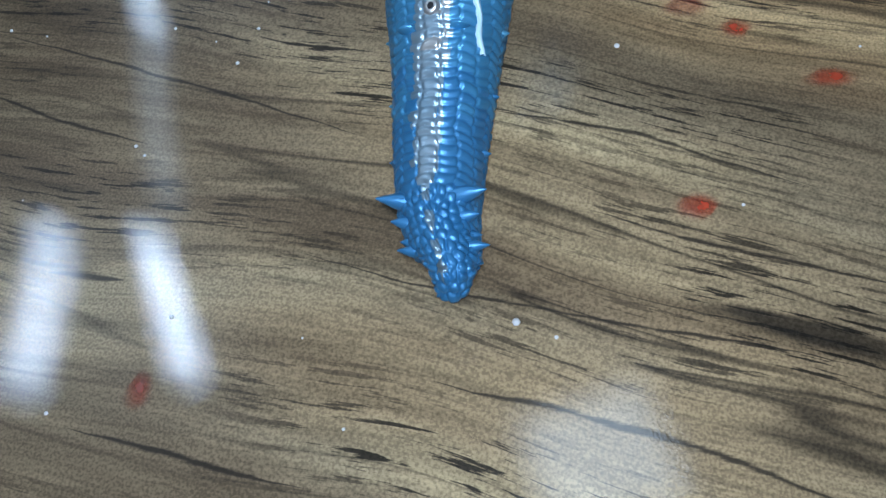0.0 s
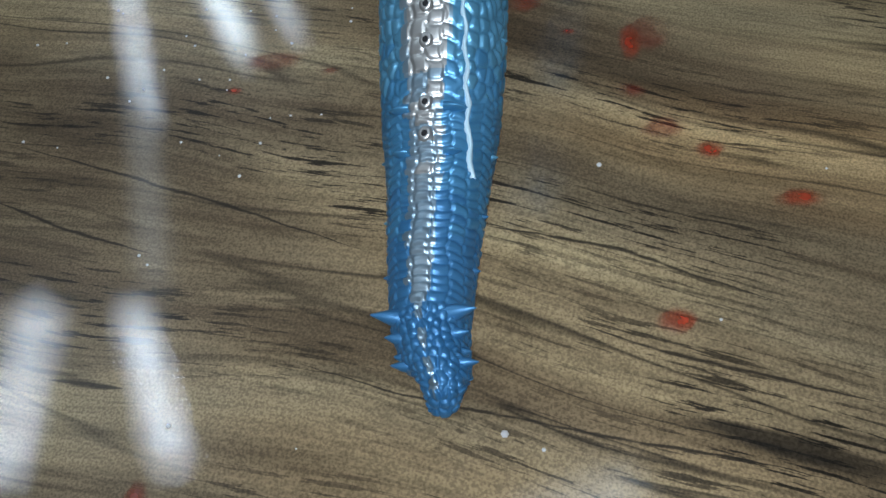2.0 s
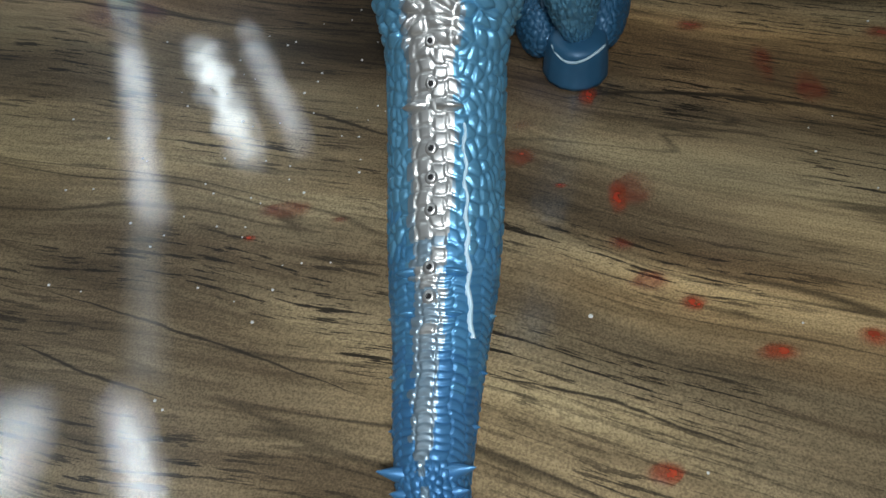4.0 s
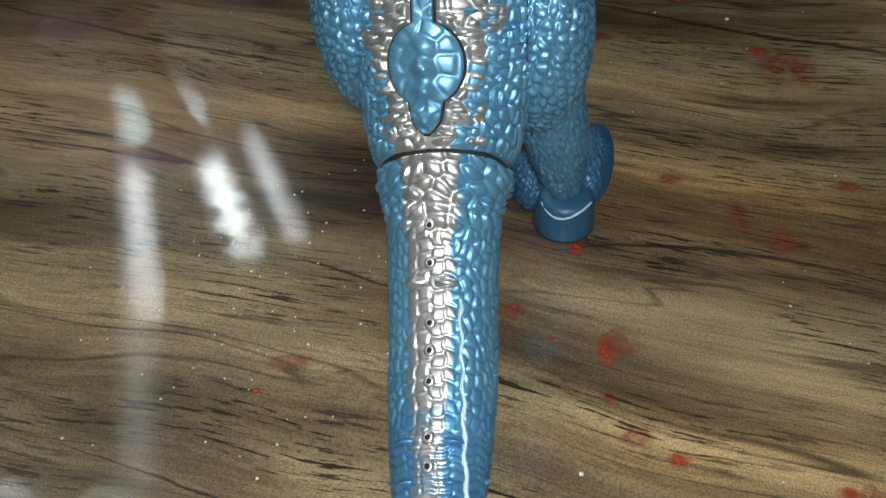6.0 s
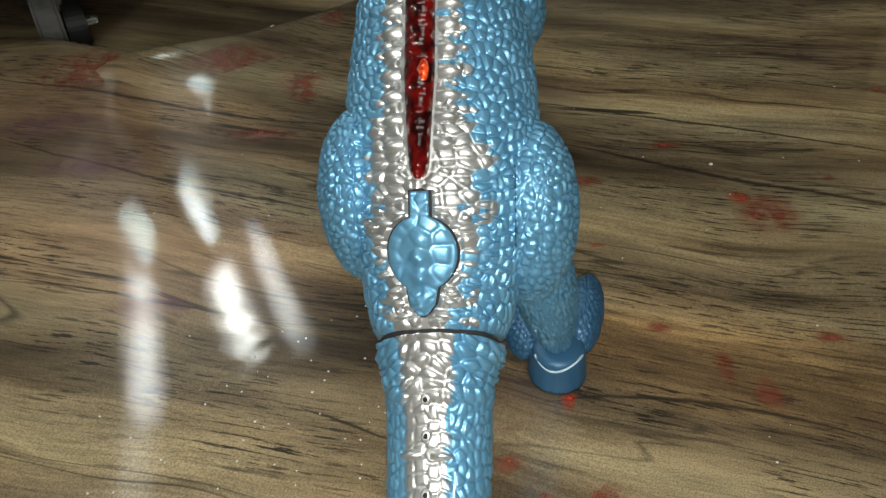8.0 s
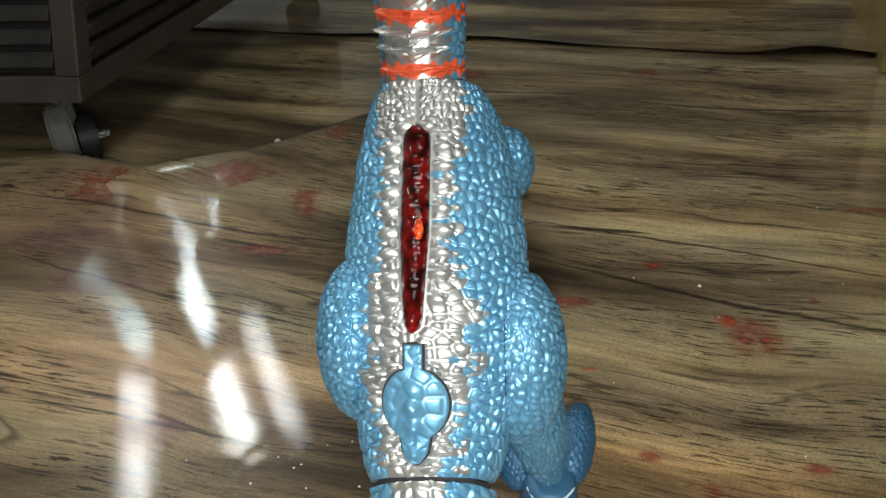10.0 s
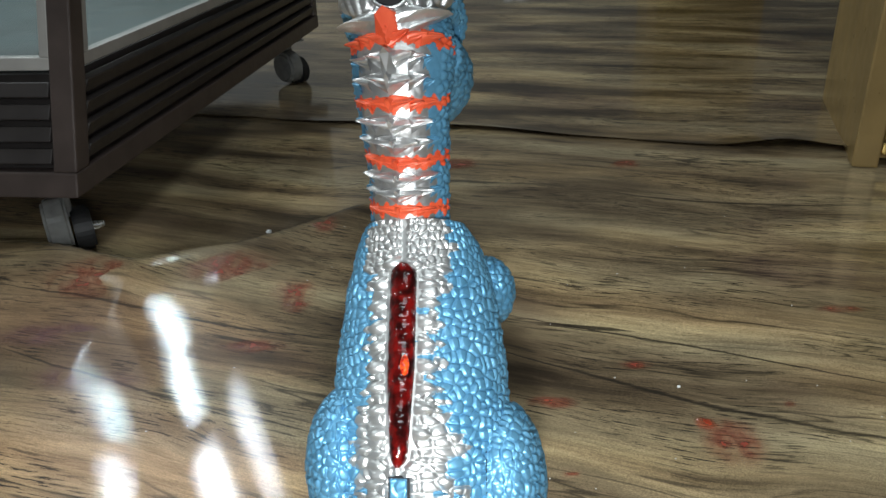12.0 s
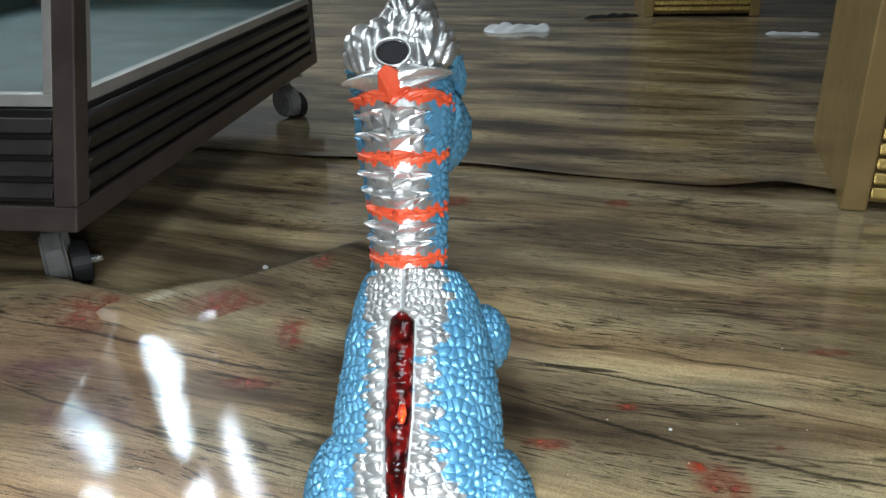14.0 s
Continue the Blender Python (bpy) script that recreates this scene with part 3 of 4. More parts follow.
def back_plates():
    rnd = random.Random(9)
    q = S_LB + 0.018
    row = 0
    while q < S_LT + 0.002:
        for sd in (-1, 1):
            w0 = float(lens_half(np.array(q))) + 0.0012
            wide = rnd.uniform(0.0100, 0.0125)
            leaf("back_plate", TORSO, q + rnd.uniform(-0.001, 0.001), rnd.uniform(0.0054, 0.0064), sd * w0, sd * (w0 + wide), rnd.uniform(0.0040, 0.0050), SATIN)
            if row % 3 != 0:
                for off, wo in ((0.0055, 0.0055), (-0.0005, 0.0095)):
                    leaf("back_plate", TORSO, q + off + rnd.uniform(-0.001, 0.001), rnd.uniform(0.0028, 0.0036), sd * (w0 + wo), sd * (w0 + wo + rnd.uniform(0.005, 0.0065)), rnd.uniform(0.0026, 0.0034), SATIN)
        q += 0.0122
        row += 1
    # studs round the hatch, silver inside, blue outside
    q = S_PLUG - 0.030
    while q < S_PLUG + 0.022:
        for sd in (-1, 1):
            w0 = float(plug_half(np.array(max(q, S_PLUG - 0.029)))) + 0.0022
            for mat, off, wide, hs, up in ((SATIN, 0.0, 0.0085, 0.0031, 0.0036), (BLUE, 0.0105, 0.0080, 0.0034, 0.0040), (BLUE, 0.0215, 0.0070, 0.0032, 0.0034)):
                j = rnd.uniform(0.85, 1.15)
                leaf("back_stud", TORSO, q + rnd.uniform(-0.0007, 0.0007) + 0.0024 * (off > 0.01) * (off < 0.02), hs * j, sd * (w0 + off), sd * (w0 + off + wide * j), up * j, mat, "", mat is BLUE)
        q += 0.0063


def patch(name, half_at, s0, s1, grow, lift, mat, label, knobs=()):
    n, m = 90, 40
    ss = np.linspace(s0 - grow, s1 + grow, n)
    tt = np.linspace(-1, 1, m)
    SS, TT = np.meshgrid(ss, tt, indexing="ij")
    half = half_at(np.clip(SS, s0 + 1e-5, s1 - 1e-5)) + grow
    WW = half * TT
    AA = np.interp(SS, TORSO.s, TORSO.k[:, 2])
    rim = np.minimum(1 - np.abs(TT), np.minimum(SS - SS.min(), SS.max() - SS) / 0.004)
    up = lift * step(rim, 0.0, 0.10) - 0.0006
    if knobs:
        hh = scales(SS, WW, 0.0080, 0.0010, 21, 0.25)[0] * step(rim, 0.05, 0.3)
        up = up + hh
        for ks, kr, kh in knobs:
            up = up + kh * np.exp(-((SS - ks) ** 2 + WW ** 2) / kr ** 2)
    P = TORSO.at(SS, WW / AA, up).reshape(-1, 3)
    a = (np.arange(n - 1)[:, None] * m + np.arange(m - 1)[None, :]).reshape(-1)
    return mesh_object(name, P.tolist(), np.stack([a, a + 1, a + m + 1, a + m], -1).tolist(), mat, toy, label)


patch("hatch_gap", plug_half, S_PLUG - 0.031, S_NOTCH + 0.004, 0.0013, 0.0019, BLACK, "dark gap round the hatch")
patch("hatch", plug_half, S_PLUG - 0.031, S_NOTCH + 0.004, -0.0001, 0.0032, BLUE, "round blue hatch with knobs",
      ((S_PLUG + 0.0075, 0.0052, 0.0026), (S_PLUG - 0.001, 0.0036, 0.0052), (S_PLUG - 0.011, 0.0036, 0.0050), (S_PLUG - 0.024, 0.0032, 0.0046)))

# tail
TAIL = Limb([(0.1590, 0.030, 0.0040, 0.004, 0.0085), (0.162, 0.037, 0.0068, 0.010, 0.0082), (0.168, 0.041, 0.0092, 0.014, 0.0070), (0.178, 0.042, 0.0114, 0.0165, 0.004), (0.195, 0.042, 0.0140, 0.0175, 0.0005),
             (0.220, 0.044, 0.0170, 0.019, -0.0005), (0.246, 0.050, 0.0198, 0.021, 0), (0.273, 0.061, 0.0238, 0.0235, 0), (0.302, 0.076, 0.0256, 0.025, 0),
             (0.331, 0.095, 0.0264, 0.026, 0), (0.348, 0.112, 0.0272, 0.027, 0), (0.360, 0.128, 0.0292, 0.029, 0), (0.3665, 0.1385, 0.0322, 0.0308, 0), (0.3708, 0.1460, 0.0326, 0.0312, 0)], 400, 0.02, 0.17, (0.0, 0.017))


def blocks(u, v, du, dv, high, seed):
    """Squarish scales in columns: rows along u, columns along v, each column shifted a little."""
    v = v + 0.0007 * np.sin(u * 260 + seed) + 0.0004 * np.sin(u * 610 + 2 * seed)
    c = np.floor(v / dv)
    sh = np.sin(c * 91.7 + seed) * 4375.85
    u = u + (sh - np.floor(sh)) * du * 0.5 + 0.0006 * np.sin(v * 520 + seed) + 0.0005 * np.sin(u * 480 + c)
    r = np.floor(u / du)
    fu, fv = u / du - r, v / dv - c
    tone = np.sin(c * 127.1 + r * 311.7 + seed) * 43758.5453
    tone = tone - np.floor(tone)
    groove = step(np.minimum(fu, 1 - fu) * du, 0.0, 0.0010) * (0.35 + 0.65 * step(np.minimum(fv, 1 - fv) * dv, 0.0, 0.0008))
    return high * groove * (0.75 + 0.35 * tone) * (0.7 + 0.3 * np.sin(math.pi * fu)), tone


def tail_skin(S, W, TH):
    y = np.interp(S, TAIL.s, TAIL.k[:, 0])
    pebble = scales(S * 0.9, W, 0.0033, 0.0013, 37, 0.3)[0]
    fine, t1 = blocks(S, W + 0.0035, 0.0037, 0.0068, 0.0012, 3)
    plate, t2 = blocks(S + 0.22 * np.abs(W), W, 0.0072, 0.0062, 0.0013, 7)
    side, cu, cv, cid = scales(S * 0.85, W, 0.0052, 0.0013, 31, 0.12)
    root, ru, rv, rid = scales(S * 1.05 + 0.3 * np.abs(W), W * 0.8, 0.0072, 0.0025, 41, 0.4)
    mid = step(np.abs(W), 0.0135, 0.0105)
    high = side * (1 - mid) + plate * mid
    tip, upper, base = step(y, 0.199, 0.193), step(y, 0.268, 0.282), step(y, 0.346, 0.356)
    h = fine * (1 - upper) + high * upper
    h = h * (1 - base) + root * base
    h = h * (1 - tip) + pebble * tip
    tone = np.where(y < 0.274, t1, np.where(mid > 0.5, t2, cid))
    band = np.interp(y, [0.16, 0.19, 0.21, 0.24, 0.28, 0.32, 0.35, 0.37], [0.0, 0.0018, 0.0048, 0.0056, 0.0082, 0.0105, 0.0118, 0.0150])
    silver = (np.abs(W + 0.0008) < band + (tone - 0.5) * 0.0035).astype(int)
    # painted shade deepens towards the tip, scale by scale
    deep = y + (tone - 0.5) * 0.03
    silver = np.where((silver == 1) & ((y + (tone - 0.5) * 0.05 < 0.272) | (np.abs(W) > band - 0.0012)), 4, silver)
    return h, np.where(silver > 0, silver, np.where(deep < 0.235, 2, np.where(deep < 0.285, 3, 0)))


limb_mesh("tail", TAIL, 240, tail_skin, [BLUE, SATIN, SHADED_BLUE, HALF_SHADED, SPRAY], toy, "scaled blue tail with silver ridge")
ring = Limb([(0.3702, 0.1452, 0.0319, 0.0308, 0), (0.3712, 0.1468, 0.0322, 0.0311, 0), (0.3720, 0.1482, 0.0322, 0.0311, 0)], 5, 0.012, 0.16, (0.017, 0.0))
limb_mesh("tail_gap", ring, 60, lambda S, W, TH: (S * 0 - 0.0001, (S * 0).astype(int)), [BLACK], toy, "dark joint line")

# spikes at the sides of the tail
rows = []
for y, th, ln, r in ((0.194, 0.85, 0.0098, 0.0042), (0.1865, 0.95, 0.0055, 0.0032), (0.181, 1.25, 0.0032, 0.0024), (0.1755, 1.15, 0.0062, 0.0030), (0.215, 1.5, 0.003, 0.002),
                     (0.236, 1.5, 0.003, 0.002), (0.258, 1.5, 0.003, 0.002), (0.300, 1.5, 0.0025, 0.002)):
    for sd in (-1, 1):
        s = np.array(s_of(TAIL, y))
        p, q = TAIL.at(s, np.array(sd * th), 0.0), TAIL.at(s, np.array(sd * th), 0.01)
        d = Vector(q - p).normalized() + Vector((sd * 0.9, 0, 0.1))
        rows.append((p, d, ln, r, 0.8))
for r in rows:
    mesh_object("tail_spike", *cone_rows([r]), SHADED_BLUE if r[0][1] < 0.24 else BLUE, toy)
for y, w0, w1, hs in ((0.3344, 0.002, 0.0135, 0.0042), (0.2722, 0.0065, 0.0155, 0.0026), (0.256, 0.0065, 0.0130, 0.0020)):
    for sd in (-1, 1):
        leaf("tail_stud", TAIL, s_of(TAIL, y), hs, sd * w0, sd * w1, 0.0040, SILVER if y > 0.3 else HALF_SHADED)

# ringed knobs along the ridge of the tail
for y in (0.2619, 0.2734, 0.2957, 0.3079, 0.3187, 0.3408, 0.3526):
    s = np.array(s_of(TAIL, y))
    p, q = Vector(TAIL.at(s, np.array(0.0), 0.0009)), Vector(TAIL.at(s, np.array(0.0), 0.01))
    m = Matrix.Translation(p) @ (q - p).to_track_quat("Z", "Y").to_matrix().to_4x4()
    V, F = [], []
    for k in range(14):
        a = k / 14 * 2 * math.pi
        for r, z in ((0.0031, -0.0006), (0.0025, 0.0011), (0.0016, 0.0015), (0.0008, 0.0012)):
            V.append(m @ Vector((r * math.cos(a), r * 1.15 * math.sin(a), z)))
    for k in range(14):
        for c in range(3):
            a, b = k * 4 + c, ((k + 1) % 14) * 4 + c
            F.append((a, b, b + 1, a + 1))
    knob = mesh_object("ridge_knob", V, F, SILVER, toy, "ringed knob")
    bm = bmesh.new()
    bmesh.ops.create_uvsphere(bm, u_segments=12, v_segments=8, radius=0.0013, matrix=m @ Matrix.Translation((0, 0, 0.0012)) @ Matrix.Diagonal((1, 1.1, 0.35, 1)))
    part("pit", bm, BLACK, knob, "dark pit", True)

# pale seam line down one side of the tail
gs = np.linspace(s_of(TAIL, 0.247), s_of(TAIL, 0.328), 130)
gw = 0.0012 - 0.00055 * np.linspace(0, 1, 130) + 0.00025 * np.sin(gs * 900) * np.cos(gs * 330)
ga = np.interp(gs, TAIL.s, TAIL.k[:, 2])
gx = np.interp(gs, [gs[0], gs[20], gs[-1]], [0.0185, 0.0165, 0.0135]) + 0.0006 * np.sin(gs * 420)
tt = np.linspace(-1, 1, 7)
GS, TT = np.meshgrid(gs, tt, indexing="ij")
P = TAIL.at(GS, (gx[:, None] + gw[:, None] * TT) / ga[:, None], 0.0006 + 0.0014 * np.sqrt(1 - TT ** 2)).reshape(-1, 3)
a = (np.arange(129)[:, None] * 7 + np.arange(6)[None, :]).reshape(-1)
mesh_object("seam_line", P.tolist(), np.stack([a, a + 1, a + 8, a + 7], -1).tolist(), PALE, toy, "shiny pale seam line")

# neck
NECK = Limb([(0.506, 0.302, 0.0225, 0.024, -0.003), (0.509, 0.312, 0.0228, 0.024, -0.003), (0.513, 0.338, 0.0236, 0.025, -0.003), (0.5145, 0.372, 0.0262, 0.026, -0.0045),
             (0.523, 0.398, 0.029, 0.027, -0.0045), (0.533, 0.416, 0.029, 0.026, -0.0045), (0.545, 0.427, 0.027, 0.024, -0.0045)], 190, 0.03, 0.2)
BANDS = (0.3125, 0.3405, 0.3745, 0.409)


def neck_skin(S, W, TH):
    z = np.interp(S, NECK.s, NECK.k[:, 1])
    fac = step(np.abs(TH), 1.35, 1.0)
    h = 0.0
    side = scales(S, W, 0.0055, 0.0020, 51, 0.3)
    h = side[0] * (1 - fac * 0.9)
    jag = 0.0014 * np.sin(W * 900) + 0.0012 * np.sin(W * 420 + 1)
    mat = (np.abs(side[2]) < 0.0225 + 0.004 * (side[3] - 0.5)).astype(int)
    for b in BANDS:
        mat = np.where((np.abs(z + jag - b) < 0.0031) & (np.abs(TH) < 1.6), 2, mat)
    return h, mat


limb_mesh("neck", NECK, 170, neck_skin, [BLUE, SILVER, ORANGE], toy, "silver plated neck with orange bands")


def crest(name, limb, s0, hs, w0, w1, high, mat, label="", seed=0):
    """A creased plate that lies on the skin: a crest runs out to a raised tip, with flutes fanning from it."""
    n, m = 9, 13
    T, U = np.meshgrid(np.linspace(0, 1, n), np.linspace(-1, 1, m), indexing="ij")
    wide = hs * (1.02 - 0.80 * T ** 1.4)
    q = np.clip(s0 + wide * U + 0.45 * hs * T, 0, float(limb.s[-1]))
    w = w0 + (w1 - w0) * T * (1 - 0.10 * np.abs(U))
    up = high * (1 - np.abs(U) ** 1.2) * (0.62 + 0.55 * T - 0.35 * np.sin(math.pi * np.clip(T * 1.15, 0, 1)) * (np.abs(U) > 0.2))
    up = up + high * 0.15 * np.sin(U * 7.5 + seed * 1.7) * np.clip(T * 1.6, 0.15, 1) + 0.0003
    up = np.where((T > 0.99) | (np.abs(U) > 0.99), up - 0.0022, up)
    V = limb.at(q, w / np.interp(q, limb.s, limb.k[:, 2]), up).reshape(-1, 3)
    a = (np.arange(n - 1)[:, None] * m + np.arange(m - 1)[None, :]).reshape(-1)
    F = np.stack([a, a + 1, a + m + 1, a + m], -1)
    return mesh_object(name, V.tolist(), (F if w1 > w0 else F[:, ::-1]).tolist(), mat, toy, label, smooth=False)


def horn(name, limb, s0, half, down, up_s, high, mat, label=""):
    """A four-sided block on the middle line that rises to a point at its upper end."""
    rows = ((s0 - down, -half * 0.7, -0.001), (s0 - down, half * 0.7, -0.001), (s0 + up_s, half, -0.001), (s0 + up_s, -half, -0.001),
            (s0 - 0.7 * down, 0.0, high * 0.5), (s0 + 0.55 * up_s, -half * 0.35, high * 0.9), (s0 + 0.55 * up_s, half * 0.35, high * 0.9), (s0 + up_s, 0.0, high * 1.15))
    V = [limb.at(np.array(q), np.array(w / float(np.interp(q, limb.s, limb.k[:, 2]))), o).tolist() for q, w, o in rows]
    return mesh_object(name, V, [(0, 1, 4), (0, 4, 5, 3), (1, 2, 6, 4), (4, 6, 5), (5, 6, 7), (3, 5, 7), (2, 7, 6), (3, 7, 2)], mat, toy, label, smooth=False)


rnd = random.Random(4)
ROWS = [(0.3125, 1), (0.3222, 0), (0.3312, 0), (0.3405, 1), (0.352, 0), (0.363, 0), (0.3745, 1), (0.386, 0), (0.3975, 0), (0.409, 1)]
for i, (z, band) in enumerate(ROWS):
    s0 = float(np.interp(z, NECK.k[:, 1], NECK.s))
    g = 0.84 + 0.042 * i
    m, lab = (ORANGE, "orange neck plate") if band else (SILVER, "")
    hs = (0.0049 if band else 0.0061) * g
    for sd in (-1, 1):
        for w0, w1, hi, k in ((0.0002, 0.0128, 0.0052, 1.0), (0.0105, 0.0212, 0.0046, 0.86), (0.0190, 0.0262, 0.0028, 0.7)):
            mm, ll = (BLUE, "") if (w0 > 0.015 and not band) else (m, lab)
            j = rnd.uniform(0.9, 1.1)
            crest("neck_plate", NECK, s0 + rnd.uniform(-0.0008, 0.0008), hs * k, sd * w0, sd * w1 * j, hi * g * (0.7 if band else 1.15), mm, ll, i + sd + 9 * k)
    horn("neck_plate", NECK, s0, 0.0030 * g, hs * 0.8, hs * 0.7, 0.0055 * g, m, lab)
horn("neck_plate", NECK, s_of(NECK, 0.5320), 0.0115, 0.0105, 0.0060, 0.0100, ORANGE, "orange neck plate")
horn("neck_plate", NECK, s_of(NECK, 0.5225), 0.0062, 0.0085, 0.0060, 0.0090, SILVER)
for sd in (-1, 1):
    crest("neck_plate", NECK, s_of(NECK, 0.5335), 0.0115, sd * 0.004, sd * 0.032, 0.0100, SILVER, "", 3 + sd)
    crest("neck_plate", NECK, s_of(NECK, 0.5285), 0.0058, sd * 0.018, sd * 0.0320, 0.0050, ORANGE, "orange neck plate", 5 + sd)
back_plates()
# head, pointing away and up
HEAD = Limb([(0.541, 0.424, 0.024, 0.024, -0.0045), (0.552, 0.436, 0.034, 0.030, -0.0045), (0.570, 0.443, 0.036, 0.036, -0.0045), (0.587, 0.446, 0.025, 0.037, -0.004), (0.606, 0.449, 0.0195, 0.033, -0.003),
             (0.640, 0.452, 0.018, 0.028, -0.003), (0.668, 0.450, 0.015, 0.022, -0.003), (0.684, 0.442, 0.008, 0.012, -0.003)], 170, 0.02, 0.15)


def head_skin(S, W, TH):
    f = S / HEAD.s[-1]
    a = scales(S * 0.30, W * 0.95, 0.0078, 0.0046, 61, 0.25)
    b = scales(S, W, 0.0055, 0.0015, 63, 0.4)
    t = step(np.abs(TH), 1.5, 1.1)
    # two fluted lobes at the back of the crown, a furrow and a ridge between them
    lobe = np.exp(-((np.abs(W) - 0.023) / 0.012) ** 2 - ((f - 0.20) / 0.12) ** 2)
    flute = 0.0022 * np.abs(np.sin(W * 420 + 12 * f * np.sign(W)))
    furrow = np.exp(-(W / 0.0075) ** 2) * step(f, 0.55, 0.3)
    h = (a[0] * (1 - 0.6 * lobe) + lobe * (0.0065 + flute)) * t * (1 - 0.5 * furrow) + b[0] * (1 - t) - 0.004 * furrow + 0.0035 * np.exp(-(W / 0.0016) ** 2)
    return h, (np.abs(TH) < 1.25 + 0.2 * (a[3] - 0.5)).astype(int)


limb_mesh("head", HEAD, 160, head_skin, [BLUE, SILVER], toy, "silver topped head with blue jaw")
# open socket behind the crown, its shaded inside drawn as a black disc
bm = bmesh.new()
bmesh.ops.create_uvsphere(bm, u_segments=28, v_segments=14, radius=0.0098, matrix=pose(-0.0035, 0.5425, 0.4300, 55) @ Matrix.Diagonal((1.0, 0.8, 0.27, 1)))
part("socket", bm, BLACK, toy, "flat black disc for the shaded open socket", True)
m = pose(-0.0035, 0.5425, 0.4300, 55)
V, F = [], []
for k in range(28):
    a = k / 28 * 2 * math.pi
    for c in range(6):
        b = c / 6 * 2 * math.pi
        r = 1.06 + 0.13 * math.cos(b)
        V.append(m @ Vector((0.0098 * r * math.cos(a), 0.0082 * r * math.sin(a), 0.0016 + 0.0013 * math.sin(b))))
        F.append((k * 6 + c, k * 6 + (c + 1) % 6, (k + 1) % 28 * 6 + (c + 1) % 6, (k + 1) % 28 * 6 + c))
mesh_object("socket_rim", V, F, SILVER, toy, "silver rim of the socket")
# the jaw hangs beside and in front of the neck
JAW = Limb([(0.556, 0.412, 0.030, 0.020, 0.004), (0.580, 0.405, 0.036, 0.028, 0.004), (0.606, 0.398, 0.034, 0.032, 0.004), (0.640, 0.398, 0.024, 0.026, 0.003), (0.668, 0.400, 0.012, 0.014, 0.002)], 110, 0.02)
limb_mesh("jaw", JAW, 150, lambda S, W, TH: (scales(S, W, 0.0065, 0.0019, 71, 0.4)[0], (S * 0).astype(int)), [BLUE], toy, "scaled blue cheeks and jaw")


def blob(name, centre, radii, turn, size, high, seed, mat, label="", n=300, taper=0.0):
    """A scaled, egg-shaped muscle."""
    u = np.linspace(0, math.pi, n // 2)
    v = np.linspace(-math.pi, math.pi, n, endpoint=False)
    U, V = np.meshgrid(u, v, indexing="ij")
    D = np.stack([np.sin(U) * np.cos(V), np.sin(U) * np.sin(V), np.cos(U)], -1)
    h = scales3(D * np.array(radii), size, high, seed)
    R = np.array(turn.to_3x3())
    N = D / np.array(radii)
    N /= np.linalg.norm(N, axis=-1)[..., None]
    thin = np.stack([1 + taper * D[..., 2], 1 + taper * D[..., 2], np.ones_like(U)], -1)
    P = (D * np.array(radii) * thin + N * h[..., None]) @ R.T + np.array(centre)
    P = P.reshape(-1, 3)
    a = (np.arange(len(u) - 1)[:, None] * n + np.arange(n)[None, :])
    b = (np.arange(len(u) - 1)[:, None] * n + (np.arange(n)[None, :] + 1) % n)
    return mesh_object(name, P.tolist(), np.stack([a, a + n, b + n, b], -1).reshape(-1, 4).tolist(), mat, toy, label)


